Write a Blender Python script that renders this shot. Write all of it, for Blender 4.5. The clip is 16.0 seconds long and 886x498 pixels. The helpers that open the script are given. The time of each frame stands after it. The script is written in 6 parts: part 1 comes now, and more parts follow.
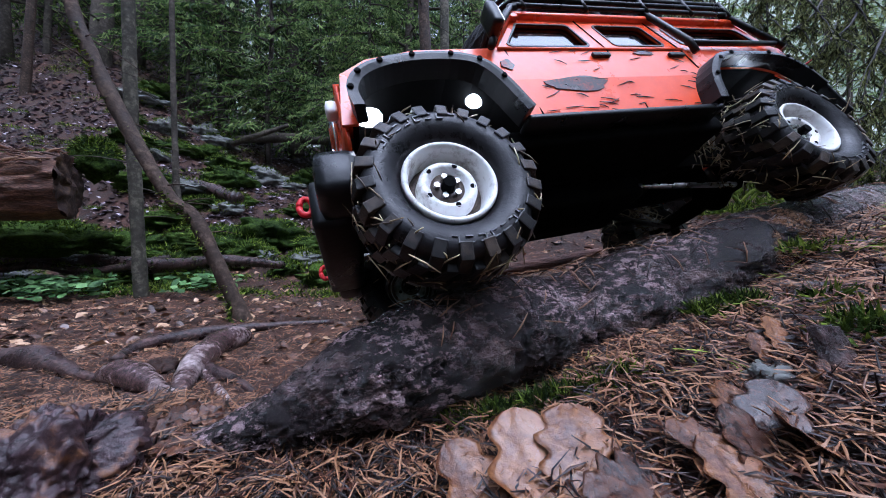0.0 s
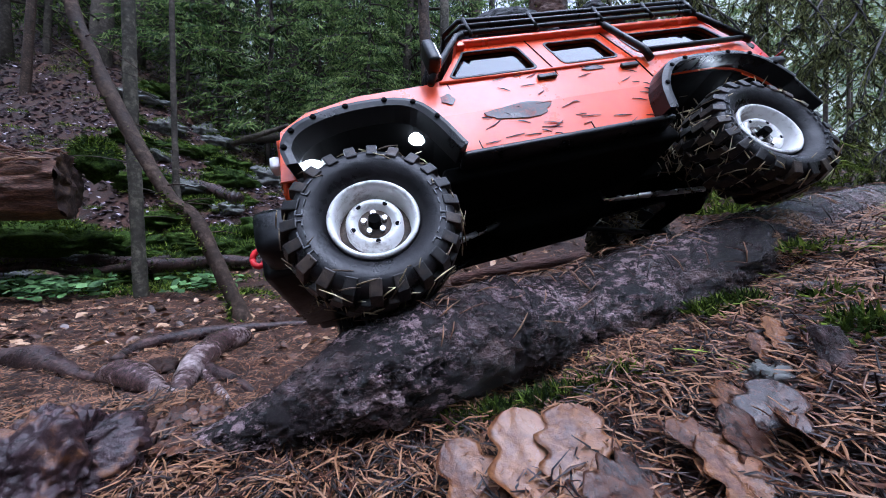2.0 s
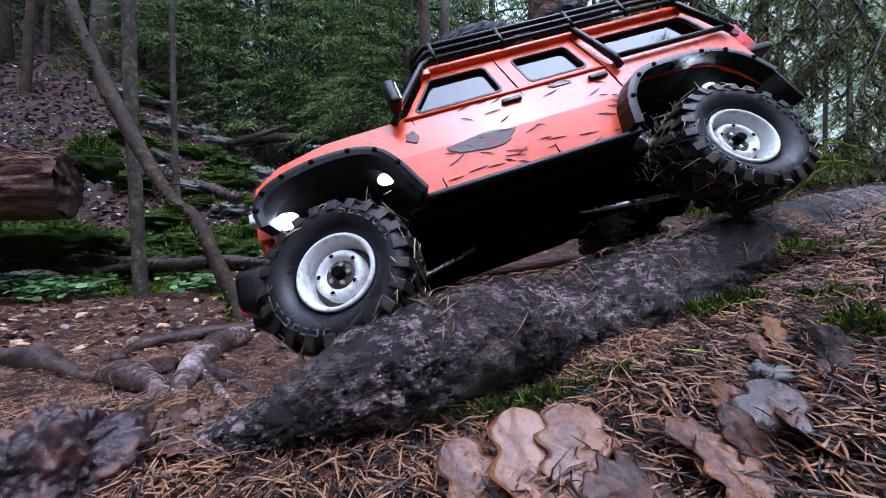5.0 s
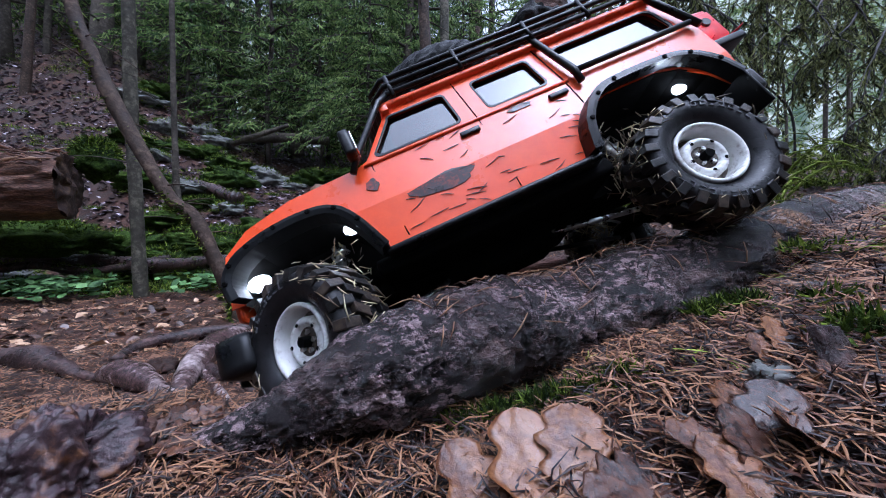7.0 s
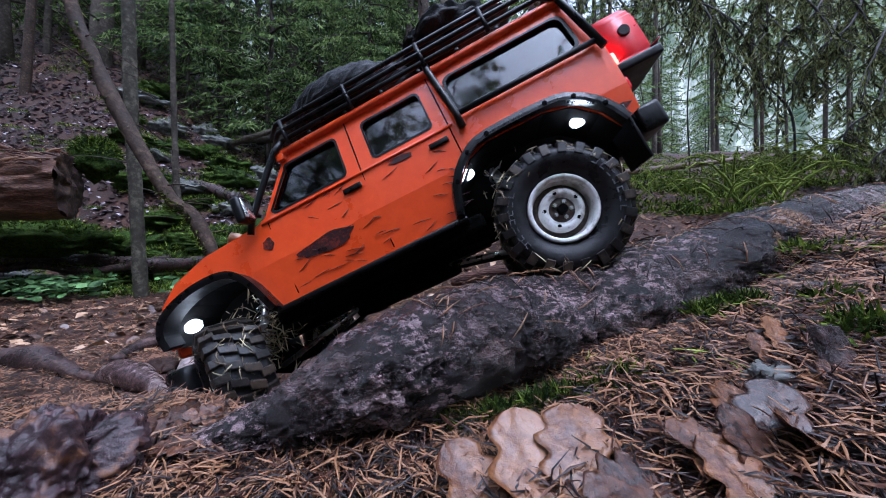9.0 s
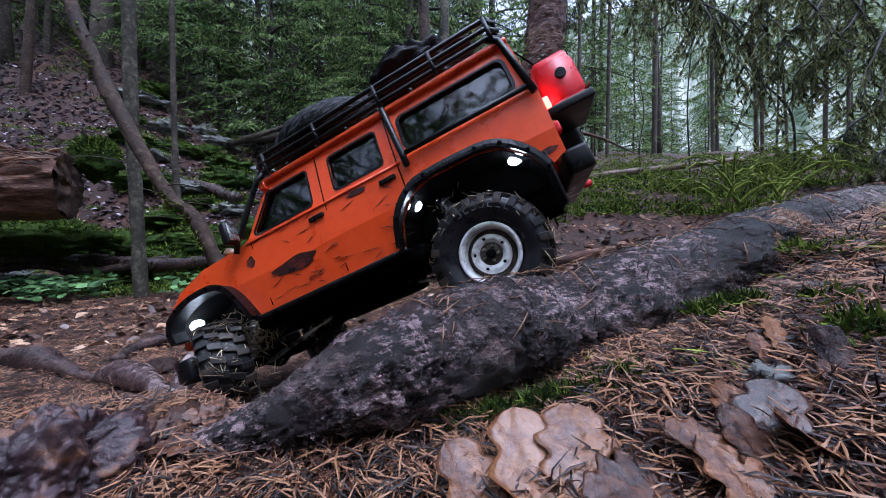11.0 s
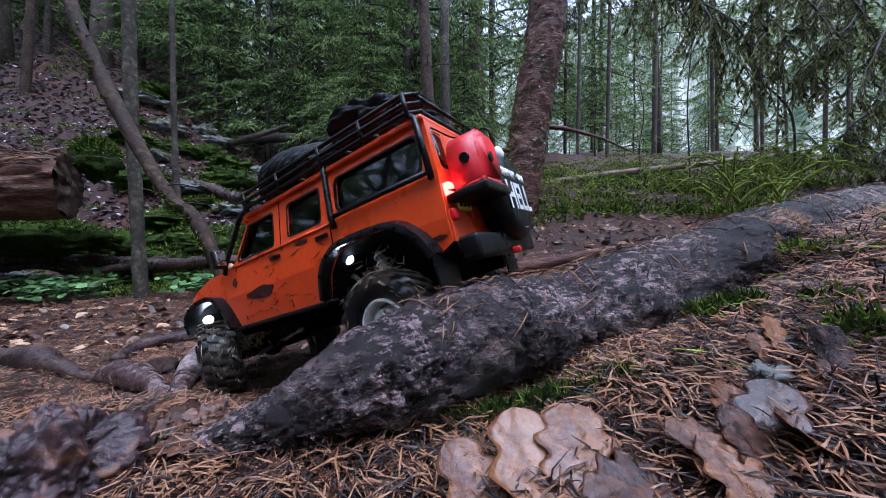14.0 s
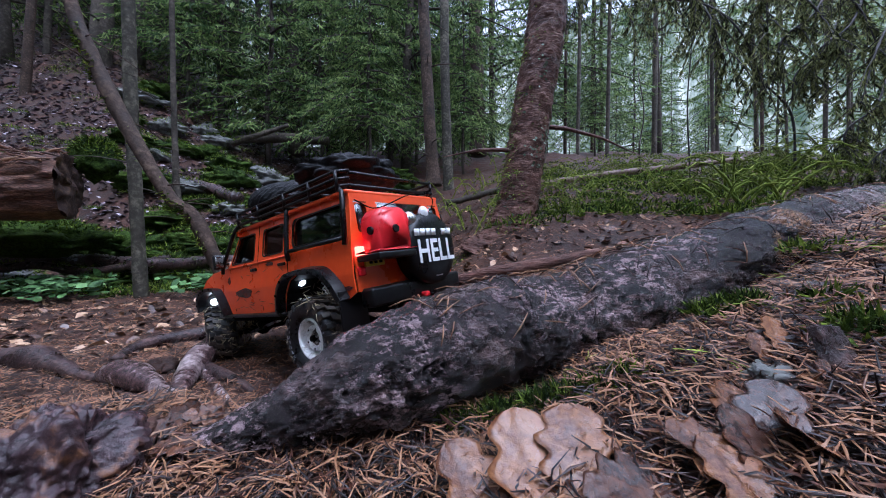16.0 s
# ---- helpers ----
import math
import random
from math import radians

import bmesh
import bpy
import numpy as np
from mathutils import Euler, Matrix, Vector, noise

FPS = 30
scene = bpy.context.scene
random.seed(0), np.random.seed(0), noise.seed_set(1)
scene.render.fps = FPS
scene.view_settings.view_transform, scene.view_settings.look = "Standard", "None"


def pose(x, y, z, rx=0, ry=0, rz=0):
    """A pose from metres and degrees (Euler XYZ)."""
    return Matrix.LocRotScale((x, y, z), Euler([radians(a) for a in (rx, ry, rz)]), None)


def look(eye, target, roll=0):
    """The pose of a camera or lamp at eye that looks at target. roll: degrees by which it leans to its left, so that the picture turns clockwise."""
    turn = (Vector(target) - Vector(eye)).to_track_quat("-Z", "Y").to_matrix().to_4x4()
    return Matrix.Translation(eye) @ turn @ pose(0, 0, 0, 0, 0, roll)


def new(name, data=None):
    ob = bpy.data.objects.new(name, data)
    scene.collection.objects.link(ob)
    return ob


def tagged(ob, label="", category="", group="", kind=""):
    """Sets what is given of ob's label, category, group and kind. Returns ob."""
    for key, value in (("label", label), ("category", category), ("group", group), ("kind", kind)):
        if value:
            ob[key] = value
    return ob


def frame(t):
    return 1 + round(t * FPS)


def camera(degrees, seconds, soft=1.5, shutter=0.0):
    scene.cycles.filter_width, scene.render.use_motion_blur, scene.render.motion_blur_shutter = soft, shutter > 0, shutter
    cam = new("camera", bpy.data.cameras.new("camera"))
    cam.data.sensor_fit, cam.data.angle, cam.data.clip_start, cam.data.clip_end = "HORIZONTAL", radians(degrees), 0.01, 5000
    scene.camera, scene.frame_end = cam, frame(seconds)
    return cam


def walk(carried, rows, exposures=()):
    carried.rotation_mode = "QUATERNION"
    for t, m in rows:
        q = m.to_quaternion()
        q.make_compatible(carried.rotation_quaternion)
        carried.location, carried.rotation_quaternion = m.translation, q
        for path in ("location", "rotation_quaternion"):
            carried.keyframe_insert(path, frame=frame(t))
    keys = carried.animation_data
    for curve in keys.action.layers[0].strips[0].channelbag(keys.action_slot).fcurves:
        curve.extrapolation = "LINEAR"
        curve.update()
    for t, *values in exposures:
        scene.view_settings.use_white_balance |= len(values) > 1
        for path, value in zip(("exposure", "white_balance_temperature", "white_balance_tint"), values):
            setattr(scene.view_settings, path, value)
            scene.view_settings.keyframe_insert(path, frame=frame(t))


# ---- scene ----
cam = camera(105.2, 16.0, soft=0.9, shutter=0.4)
walk(cam, [(0.0, look((0, 0, 0), (0, 1, 0))), (16.0, look((0, 0, 0), (0, 1, 0)))], [(0.0, 1.25, 5000, 17), (16.0, 1.25, 5000, 17)])

# ---------------------------------------------------------------- light
world = bpy.data.worlds.new("forest_sky")
scene.world = world
world.use_nodes = True
wn, wl = world.node_tree.nodes, world.node_tree.links
sky = wn.new("ShaderNodeTexSky")
sky.sky_type, sky.sun_disc = "NISHITA", False
sky.sun_elevation, sky.sun_rotation = radians(70), radians(149)
sky.air_density, sky.dust_density, sky.ozone_density = 1.0, 3.0, 1.0
grey = wn.new("ShaderNodeHueSaturation")
grey.inputs["Saturation"].default_value = 0.18
wl.new(sky.outputs[0], grey.inputs["Color"])
# cloud cover: the overcast vault is brightest overhead
way, rise, cover, cloudy = wn.new("ShaderNodeTexCoord"), wn.new("ShaderNodeSeparateXYZ"), wn.new("ShaderNodeMapRange"), wn.new("ShaderNodeVectorMath")
wl.new(way.outputs["Generated"], rise.inputs[0])
wl.new(rise.outputs[2], cover.inputs[0])
cover.inputs[3].default_value, cover.inputs[4].default_value = 0.42, 1.75
cloudy.operation = "MULTIPLY"
wl.new(grey.outputs[0], cloudy.inputs[0])
wl.new(cover.outputs[0], cloudy.inputs[1])
wl.new(cloudy.outputs[0], wn["Background"].inputs[0])
wn["Background"].inputs[1].default_value = 0.14
sun = new("sun", bpy.data.lights.new("sun", "SUN"))
sun.data.energy, sun.data.angle, sun.data.color = 0.7, radians(90), (1.0, 0.98, 0.97)
sun.matrix_world = look((1.5, -2.0, 8.0), (0, 0.5, 0))


# ---------------------------------------------------------------- materials
def mat(name, dark, light, rough=0.7, scale=20.0, metal=0.0, bump=0.3, fine=6.0, rough_var=0.15, third=None, island=0.0,
        piece=0.0, coat=0.0, detail=8.0, dist=0.002, spec=0.5, thin=0.0, cracks=0.0, stretch=(1, 1, 1)):
    """A surface with colour at two scales of noise, a bump, and a change from piece to piece."""
    m = bpy.data.materials.new(name)
    m.use_nodes = True
    n, l = m.node_tree.nodes, m.node_tree.links
    p = n["Principled BSDF"]
    co = n.new("ShaderNodeTexCoord")
    vec = co.outputs["Object"]
    if stretch != (1, 1, 1):
        mp = n.new("ShaderNodeMapping")
        mp.inputs["Scale"].default_value = stretch
        l.new(vec, mp.inputs["Vector"])
        vec = mp.outputs[0]
    big, small = n.new("ShaderNodeTexNoise"), n.new("ShaderNodeTexNoise")
    for t, sc in ((big, scale), (small, scale * fine)):
        t.inputs["Scale"].default_value, t.inputs["Detail"].default_value = sc, detail
        t.inputs["Roughness"].default_value = 0.65
        l.new(vec, t.inputs["Vector"])
    mix = n.new("ShaderNodeMath")
    mix.operation = "MULTIPLY_ADD"
    l.new(small.outputs[0], mix.inputs[0])
    mix.inputs[1].default_value = 0.55
    half = n.new("ShaderNodeMath")
    half.operation = "MULTIPLY"
    l.new(big.outputs[0], half.inputs[0])
    half.inputs[1].default_value = 0.55
    l.new(half.outputs[0], mix.inputs[2])
    last = mix.outputs[0]
    if cracks:
        vo = n.new("ShaderNodeTexVoronoi")
        vo.feature, vo.inputs["Scale"].default_value = "DISTANCE_TO_EDGE", cracks
        warp = n.new("ShaderNodeMixRGB")
        warp.inputs[0].default_value = 0.06
        l.new(vec, warp.inputs[1])
        l.new(small.outputs["Color"], warp.inputs[2])
        l.new(warp.outputs[0], vo.inputs["Vector"])
        gap = n.new("ShaderNodeMapRange")
        l.new(vo.outputs["Distance"], gap.inputs[0])
        gap.inputs[1].default_value, gap.inputs[2].default_value = 0.0, 0.16
        gap.inputs[3].default_value, gap.inputs[4].default_value = 0.55, 1.05
        cut = n.new("ShaderNodeMath")
        cut.operation = "MULTIPLY"
        l.new(last, cut.inputs[0])
        l.new(gap.outputs[0], cut.inputs[1])
        last = cut.outputs[0]
        mix = cut
    if island or piece:
        src = n.new("ShaderNodeNewGeometry").outputs["Random Per Island"] if island else n.new("ShaderNodeObjectInfo").outputs["Random"]
        add = n.new("ShaderNodeMath")
        add.operation = "MULTIPLY_ADD"
        l.new(src, add.inputs[0])
        add.inputs[1].default_value = island or piece
        sub = n.new("ShaderNodeMath")
        sub.operation = "SUBTRACT"
        l.new(last, sub.inputs[0])
        sub.inputs[1].default_value = (island or piece) / 2
        l.new(sub.outputs[0], add.inputs[2])
        last = add.outputs[0]
    ramp = n.new("ShaderNodeValToRGB")
    l.new(last, ramp.inputs[0])
    e = ramp.color_ramp.elements
    e[0].position, e[0].color = 0.36, (*dark, 1)
    e[1].position, e[1].color = 0.72, (*light, 1)
    if third:
        x = ramp.color_ramp.elements.new(0.55)
        x.color = (*third, 1)
    l.new(ramp.outputs[0], p.inputs["Base Color"])
    p.inputs["Metallic"].default_value = metal
    p.inputs["Coat Weight"].default_value = coat
    p.inputs["Coat Roughness"].default_value = 0.12
    p.inputs["Specular IOR Level"].default_value = spec
    rr = n.new("ShaderNodeMapRange")
    l.new(big.outputs[0], rr.inputs[0])
    rr.inputs[1].default_value, rr.inputs[2].default_value = 0.35, 0.65
    rr.inputs[3].default_value, rr.inputs[4].default_value = max(0.03, rough - rough_var), min(1, rough + rough_var)
    l.new(rr.outputs[0], p.inputs["Roughness"])
    if bump:
        b = n.new("ShaderNodeBump")
        b.inputs["Strength"].default_value, b.inputs["Distance"].default_value = bump, dist
        l.new(mix.outputs[0], b.inputs["Height"])
        l.new(b.outputs[0], p.inputs["Normal"])
    if thin:
        tr, sh, out = n.new("ShaderNodeBsdfTranslucent"), n.new("ShaderNodeMixShader"), n["Material Output"]
        l.new(ramp.outputs[0], tr.inputs[0])
        sh.inputs[0].default_value = thin
        l.new(p.outputs[0], sh.inputs[1])
        l.new(tr.outputs[0], sh.inputs[2])
        l.new(sh.outputs[0], out.inputs[0])
    return m


def glow(name, colour, power):
    m = bpy.data.materials.new(name)
    m.use_nodes = True
    p = m.node_tree.nodes["Principled BSDF"]
    p.inputs["Base Color"].default_value = (*colour, 1)
    p.inputs["Emission Color"].default_value = (*colour, 1)
    p.inputs["Emission Strength"].default_value = power
    return m


def glass(name, tint, rough=0.03, ior=1.5):
    m = bpy.data.materials.new(name)
    m.use_nodes = True
    p = m.node_tree.nodes["Principled BSDF"]
    p.inputs["Base Color"].default_value = (*tint, 1)
    p.inputs["Roughness"].default_value = rough
    p.inputs["Transmission Weight"].default_value = 1.0
    p.inputs["IOR"].default_value = ior
    return m


SOIL = mat("forest_soil", (0.005, 0.003, 0.0025), (0.12, 0.054, 0.033), 0.62, 9, third=(0.032, 0.0148, 0.0102), bump=0.8, fine=18, dist=0.006, spec=0.20)


def log_bark():
    """Wet dark log: smooth brown bark, pinkish-grey flaking scabs and bare tan patches drawn out along the log."""
    m = bpy.data.materials.new("wet_log_bark")
    m.use_nodes = True
    n, l = m.node_tree.nodes, m.node_tree.links
    p = n["Principled BSDF"]
    co = n.new("ShaderNodeTexCoord")

    def cloud(scale, stretch, detail=6.0, rough=0.6):
        mp, t = n.new("ShaderNodeMapping"), n.new("ShaderNodeTexNoise")
        mp.inputs["Scale"].default_value = stretch
        t.inputs["Scale"].default_value, t.inputs["Detail"].default_value, t.inputs["Roughness"].default_value = scale, detail, rough
        l.new(co.outputs["Object"], mp.inputs["Vector"])
        l.new(mp.outputs[0], t.inputs["Vector"])
        return t.outputs[0]

    def band(src, a, b):
        r = n.new("ShaderNodeMapRange")
        r.inputs[1].default_value, r.inputs[2].default_value = a, b
        l.new(src, r.inputs[0])
        return r.outputs[0]

    def times(a, b):
        r = n.new("ShaderNodeMath")
        r.operation = "MULTIPLY"
        l.new(a, r.inputs[0])
        l.new(b, r.inputs[1])
        return r.outputs[0]

    def over(under, colour, mask):
        r = n.new("ShaderNodeMixRGB")
        l.new(mask, r.inputs[0])
        l.new(under, r.inputs[1])
        r.inputs[2].default_value = (*colour, 1)
        return r.outputs[0]

    grain, fine, patch, scab, bare = cloud(34, (0.6, 1, 1), 10, 0.7), cloud(420, (0.6, 1, 1), 3), cloud(14, (0.7, 1, 1), 8), cloud(170, (0.6, 1, 1), 8, 0.75), cloud(11, (0.45, 1.1, 1.1), 4)
    ramp = n.new("ShaderNodeValToRGB")
    l.new(grain, ramp.inputs[0])
    e = ramp.color_ramp.elements
    e[0].position, e[0].color = 0.38, (0.004, 0.0024, 0.0028, 1)
    e[1].position, e[1].color = 0.66, (0.170, 0.105, 0.092, 1)
    ramp.color_ramp.elements.new(0.54).color = (0.034, 0.0195, 0.0185, 1)
    scabs = times(band(scab, 0.50, 0.56), band(patch, 0.43, 0.55))
    c = over(ramp.outputs[0], (0.36, 0.25, 0.255), scabs)
    tan = times(band(bare, 0.64, 0.67), band(fine, 0.35, 0.5))
    c = over(c, (0.30, 0.155, 0.075), tan)
    c = over(c, (0.003, 0.002, 0.002), band(fine, 0.40, 0.30))
    l.new(c, p.inputs["Base Color"])
    p.inputs["Coat Weight"].default_value, p.inputs["Coat Roughness"].default_value = 0.55, 0.10
    p.inputs["Specular IOR Level"].default_value = 0.5
    rr = n.new("ShaderNodeMapRange")
    rr.inputs[1].default_value, rr.inputs[2].default_value, rr.inputs[3].default_value, rr.inputs[4].default_value = 0.35, 0.65, 0.12, 0.36
    l.new(grain, rr.inputs[0])
    l.new(rr.outputs[0], p.inputs["Roughness"])
    h = n.new("ShaderNodeMath")
    h.operation = "ADD"
    l.new(scab, h.inputs[0])
    l.new(fine, h.inputs[1])
    b = n.new("ShaderNodeBump")
    b.inputs["Strength"].default_value, b.inputs["Distance"].default_value = 1.0, 0.0045
    l.new(h.outputs[0], b.inputs["Height"])
    l.new(b.outputs[0], p.inputs["Normal"])
    l.new(b.outputs[0], p.inputs["Coat Normal"])
    return m


BARK_WET = log_bark()
BARK_ROOT = mat("wet_root_bark", (0.004, 0.0022, 0.0026), (0.13, 0.072, 0.062), 0.34, 30, third=(0.026, 0.0125, 0.0120), bump=1.0, fine=5, rough_var=0.2, dist=0.006, spec=0.45)
LITTER_BROWN = mat("brown_leaf_litter", (0.05, 0.022, 0.014), (0.42, 0.26, 0.15), 0.4, 10, third=(0.18, 0.085, 0.045), bump=0.2, island=0.7)
BARK_SPRUCE = mat("spruce_bark", (0.035, 0.022, 0.017), (0.30, 0.22, 0.18), 0.75, 16, third=(0.12, 0.075, 0.055), bump=1.0, fine=5, dist=0.006)
BARK_FAR = mat("grey_bark", (0.018, 0.014, 0.011), (0.14, 0.115, 0.095), 0.85, 5, third=(0.055, 0.046, 0.036), bump=0.8, fine=7, dist=0.008, spec=0.15)
ROTTEN = mat("rotten_wood", (0.012, 0.005, 0.0035), (0.30, 0.15, 0.085), 0.7, 20, third=(0.085, 0.034, 0.019), bump=1.0, fine=6, dist=0.008, stretch=(0.5, 0.7, 2.2))
STUMP_WET = mat("wet_broken_wood", (0.006, 0.003, 0.0038), (0.32, 0.14, 0.05), 0.34, 12, third=(0.058, 0.033, 0.037), bump=0.9, fine=8, rough_var=0.18, dist=0.004, detail=10, spec=0.5)
CUT_WOOD = mat("weathered_cut_wood", (0.012, 0.007, 0.007), (0.15, 0.092, 0.055), 0.7, 7, third=(0.045, 0.027, 0.023), bump=0.8, fine=9, dist=0.006, spec=0.2)
RAW_WOOD = mat("bare_wood", (0.12, 0.06, 0.03), (0.42, 0.26, 0.14), 0.5, 30, bump=0.4, third=(0.26, 0.14, 0.075))
BARK_MAIN = mat("red_spruce_bark", (0.016, 0.007, 0.005), (0.26, 0.15, 0.115), 0.5, 8, third=(0.092, 0.041, 0.029), bump=1.0, fine=7, dist=0.012, stretch=(1, 1, 3.4), spec=0.22)
BARK_PALE = mat("pale_bark", (0.012, 0.010, 0.007), (0.19, 0.17, 0.13), 0.8, 9, third=(0.052, 0.046, 0.034), bump=0.9, fine=6, dist=0.005, spec=0.2)
ROOT_PALE = mat("worn_root", (0.014, 0.008, 0.009), (0.50, 0.41, 0.39), 0.26, 16, third=(0.085, 0.048, 0.046), bump=0.8, fine=7, dist=0.004, spec=0.55)
STONE = mat("mossy_stone", (0.03, 0.03, 0.03), (0.24, 0.25, 0.20), 0.6, 12, third=(0.10, 0.10, 0.09), bump=0.8, fine=6, dist=0.005)
MOSS_LIGHT = mat("light_moss", (0.040, 0.060, 0.012), (0.34, 0.41, 0.075), 0.85, 14, third=(0.16, 0.21, 0.034), bump=0.3, island=0.35, spec=0.1, thin=0.2)
MOSS = mat("moss", (0.010, 0.020, 0.004), (0.20, 0.26, 0.032), 0.9, 7, third=(0.060, 0.098, 0.014), bump=1.0, fine=14, dist=0.012, island=0.4, thin=0.15, spec=0.1)
NEEDLE = mat("fallen_needles", (0.009, 0.004, 0.0032), (0.27, 0.135, 0.068), 0.36, 40, third=(0.068, 0.0235, 0.0125), bump=0.0, island=0.85, spec=0.30)
LEAF = mat("oak_leaf", (0.022, 0.0075, 0.005), (0.24, 0.098, 0.036), 0.24, 30, third=(0.098, 0.033, 0.0135), bump=0.8, piece=0.35, rough_var=0.12, fine=5, coat=0.22, thin=0.1, spec=0.5)
DARK_TWIG = mat("dark_twig", (0.008, 0.006, 0.005), (0.05, 0.042, 0.034), 0.8, 30, third=(0.02, 0.016, 0.013), bump=0.3)
LITTER = mat("leaf_litter", (0.045, 0.032, 0.040), (0.38, 0.33, 0.37), 0.5, 10, third=(0.13, 0.098, 0.115), bump=0.2, island=0.8, spec=0.25)
SPRUCE = mat("spruce_needles", (0.034, 0.062, 0.020), (0.24, 0.31, 0.095), 0.65, 2, third=(0.10, 0.155, 0.046), bump=0.0, island=0.45, thin=0.5, spec=0.15)
HANGING = mat("lichen_twigs", (0.026, 0.030, 0.011), (0.27, 0.28, 0.11), 0.8, 10, third=(0.115, 0.125, 0.045), bump=0.0, island=0.5, thin=0.45, spec=0.1)
BARK_DARK = mat("dark_brown_bark", (0.010, 0.0065, 0.005), (0.125, 0.085, 0.062), 0.75, 12, third=(0.042, 0.027, 0.019), bump=1.0, fine=6, dist=0.006, spec=0.2)
BARK_ROOT_DRY = mat("dry_pole_bark", (0.05, 0.038, 0.028), (0.40, 0.31, 0.24), 0.6, 12, third=(0.18, 0.13, 0.095), bump=0.7, fine=6, dist=0.004, spec=0.2)
LICHEN = mat("grey_lichen", (0.06, 0.075, 0.05), (0.26, 0.29, 0.23), 0.8, 20, third=(0.15, 0.18, 0.125), bump=0.0, island=0.5, spec=0.1)
HERB = mat("herb_leaves", (0.03, 0.07, 0.02), (0.17, 0.29, 0.10), 0.55, 20, third=(0.075, 0.15, 0.045), bump=0.2, island=0.4, spec=0.2)
PAINT = mat("orange_body_paint", (0.72, 0.060, 0.006), (0.84, 0.088, 0.009), 0.32, 12, bump=0.06, fine=10, coat=0.3, rough_var=0.1)
BLACK = mat("black_plastic", (0.002, 0.002, 0.0025), (0.007, 0.007, 0.008), 0.36, 30, bump=0.2, rough_var=0.15, spec=0.3)
CHASSIS = mat("black_chassis", (0.001, 0.001, 0.001), (0.004, 0.0037, 0.0035), 0.85, 30, bump=0.2, spec=0.05)
RUBBER = mat("tyre_rubber", (0.004, 0.004, 0.0045), (0.022, 0.020, 0.022), 0.40, 40, bump=0.35, rough_var=0.2, fine=5, spec=0.25)
RIM = mat("white_rim", (0.22, 0.17, 0.13), (0.80, 0.80, 0.78), 0.3, 38, bump=0.1, third=(0.74, 0.73, 0.71), rough_var=0.1)
# mud, darkened further to paint in the shade of the rim's hollows
RIM_MUD_SHADE = mat("rim_mud_and_shade", (0.02, 0.014, 0.010), (0.20, 0.15, 0.11), 0.5, 60, third=(0.075, 0.052, 0.038), bump=0.3)
STEEL = mat("steel", (0.35, 0.34, 0.32), (0.75, 0.74, 0.72), 0.3, 60, metal=1.0, bump=0.1)
RED = mat("red_plastic", (0.55, 0.006, 0.010), (0.72, 0.012, 0.02), 0.35, 20, bump=0.1)
WHITE = mat("white_print", (0.70, 0.70, 0.70), (0.85, 0.85, 0.85), 0.5, 40, bump=0.0)
YELLOW = mat("yellow_plate", (0.75, 0.55, 0.02), (0.85, 0.65, 0.03), 0.4, 40, bump=0.0)
DIRT = mat("dirt_straw", (0.08, 0.05, 0.025), (0.60, 0.50, 0.30), 0.6, 60, third=(0.28, 0.2, 0.1), bump=0.0, island=0.6)
DECAL = mat("worn_dark_print", (0.012, 0.010, 0.012), (0.30, 0.03, 0.01), 0.4, 70, bump=0.0, third=(0.035, 0.012, 0.012))
TINTED = glass("tinted_window", (0.10, 0.115, 0.13), 0.04, 1.65)
CLEAR = glass("lens_glass", (0.9, 0.9, 0.9))
LED = glow("led_white", (1.0, 1.0, 0.92), 9.0)
TAIL = glow("tail_lamp_red", (1.0, 0.06, 0.03), 6.0)
NET = mat("black_netting", (0.0015, 0.0015, 0.002), (0.012, 0.012, 0.014), 0.6, 60, bump=0.6, dist=0.004, spec=0.25)


# ---------------------------------------------------------------- mesh helpers
def mesh(name, verts, faces, material, smooth=True):
    me = bpy.data.meshes.new(name)
    me.from_pydata([tuple(v) for v in verts], [], [tuple(f) for f in faces])
    me.materials.append(material)
    if smooth:
        me.polygons.foreach_set("use_smooth", [True] * len(me.polygons))
    me.update()
    return me


def child(name, me, parent, label="", m=None, kind=""):
    ob = new(name, me)
    ob.parent = parent
    if m is not None:
        ob.matrix_basis = m
    if label or kind:
        tagged(ob, label, kind=kind)
    return ob


def part(name, bm, material, parent, label="", m=None, smooth=True, kind=""):
    me = bpy.data.meshes.new(name)
    bm.to_mesh(me)
    bm.free()
    me.materials.append(material)
    if smooth:
        me.polygons.foreach_set("use_smooth", [True] * len(me.polygons))
    return child(name, me, parent, label, m, kind)


def ramp01(a, b, v):
    t = np.clip((np.asarray(v, float) - a) / (b - a), 0, 1)
    return t * t * (3 - 2 * t)


def fbm(x, y, z=0.0, octaves=4):
    return noise.fractal((x, y, z), 1.0, 2.0, octaves)


def box(bm, x0, x1, y0, y1, z0, z1, bevel=0.0):
    r = bmesh.ops.create_cube(bm, size=1.0)
    for v in r["verts"]:
        v.co = Vector(((x0 + x1) / 2 + v.co.x * (x1 - x0), (y0 + y1) / 2 + v.co.y * (y1 - y0), (z0 + z1) / 2 + v.co.z * (z1 - z0)))
    if bevel:
        es = list({e for v in r["verts"] for e in v.link_edges})
        bmesh.ops.bevel(bm, geom=es, offset=bevel, segments=2, affect="EDGES", profile=0.6)
    return bm


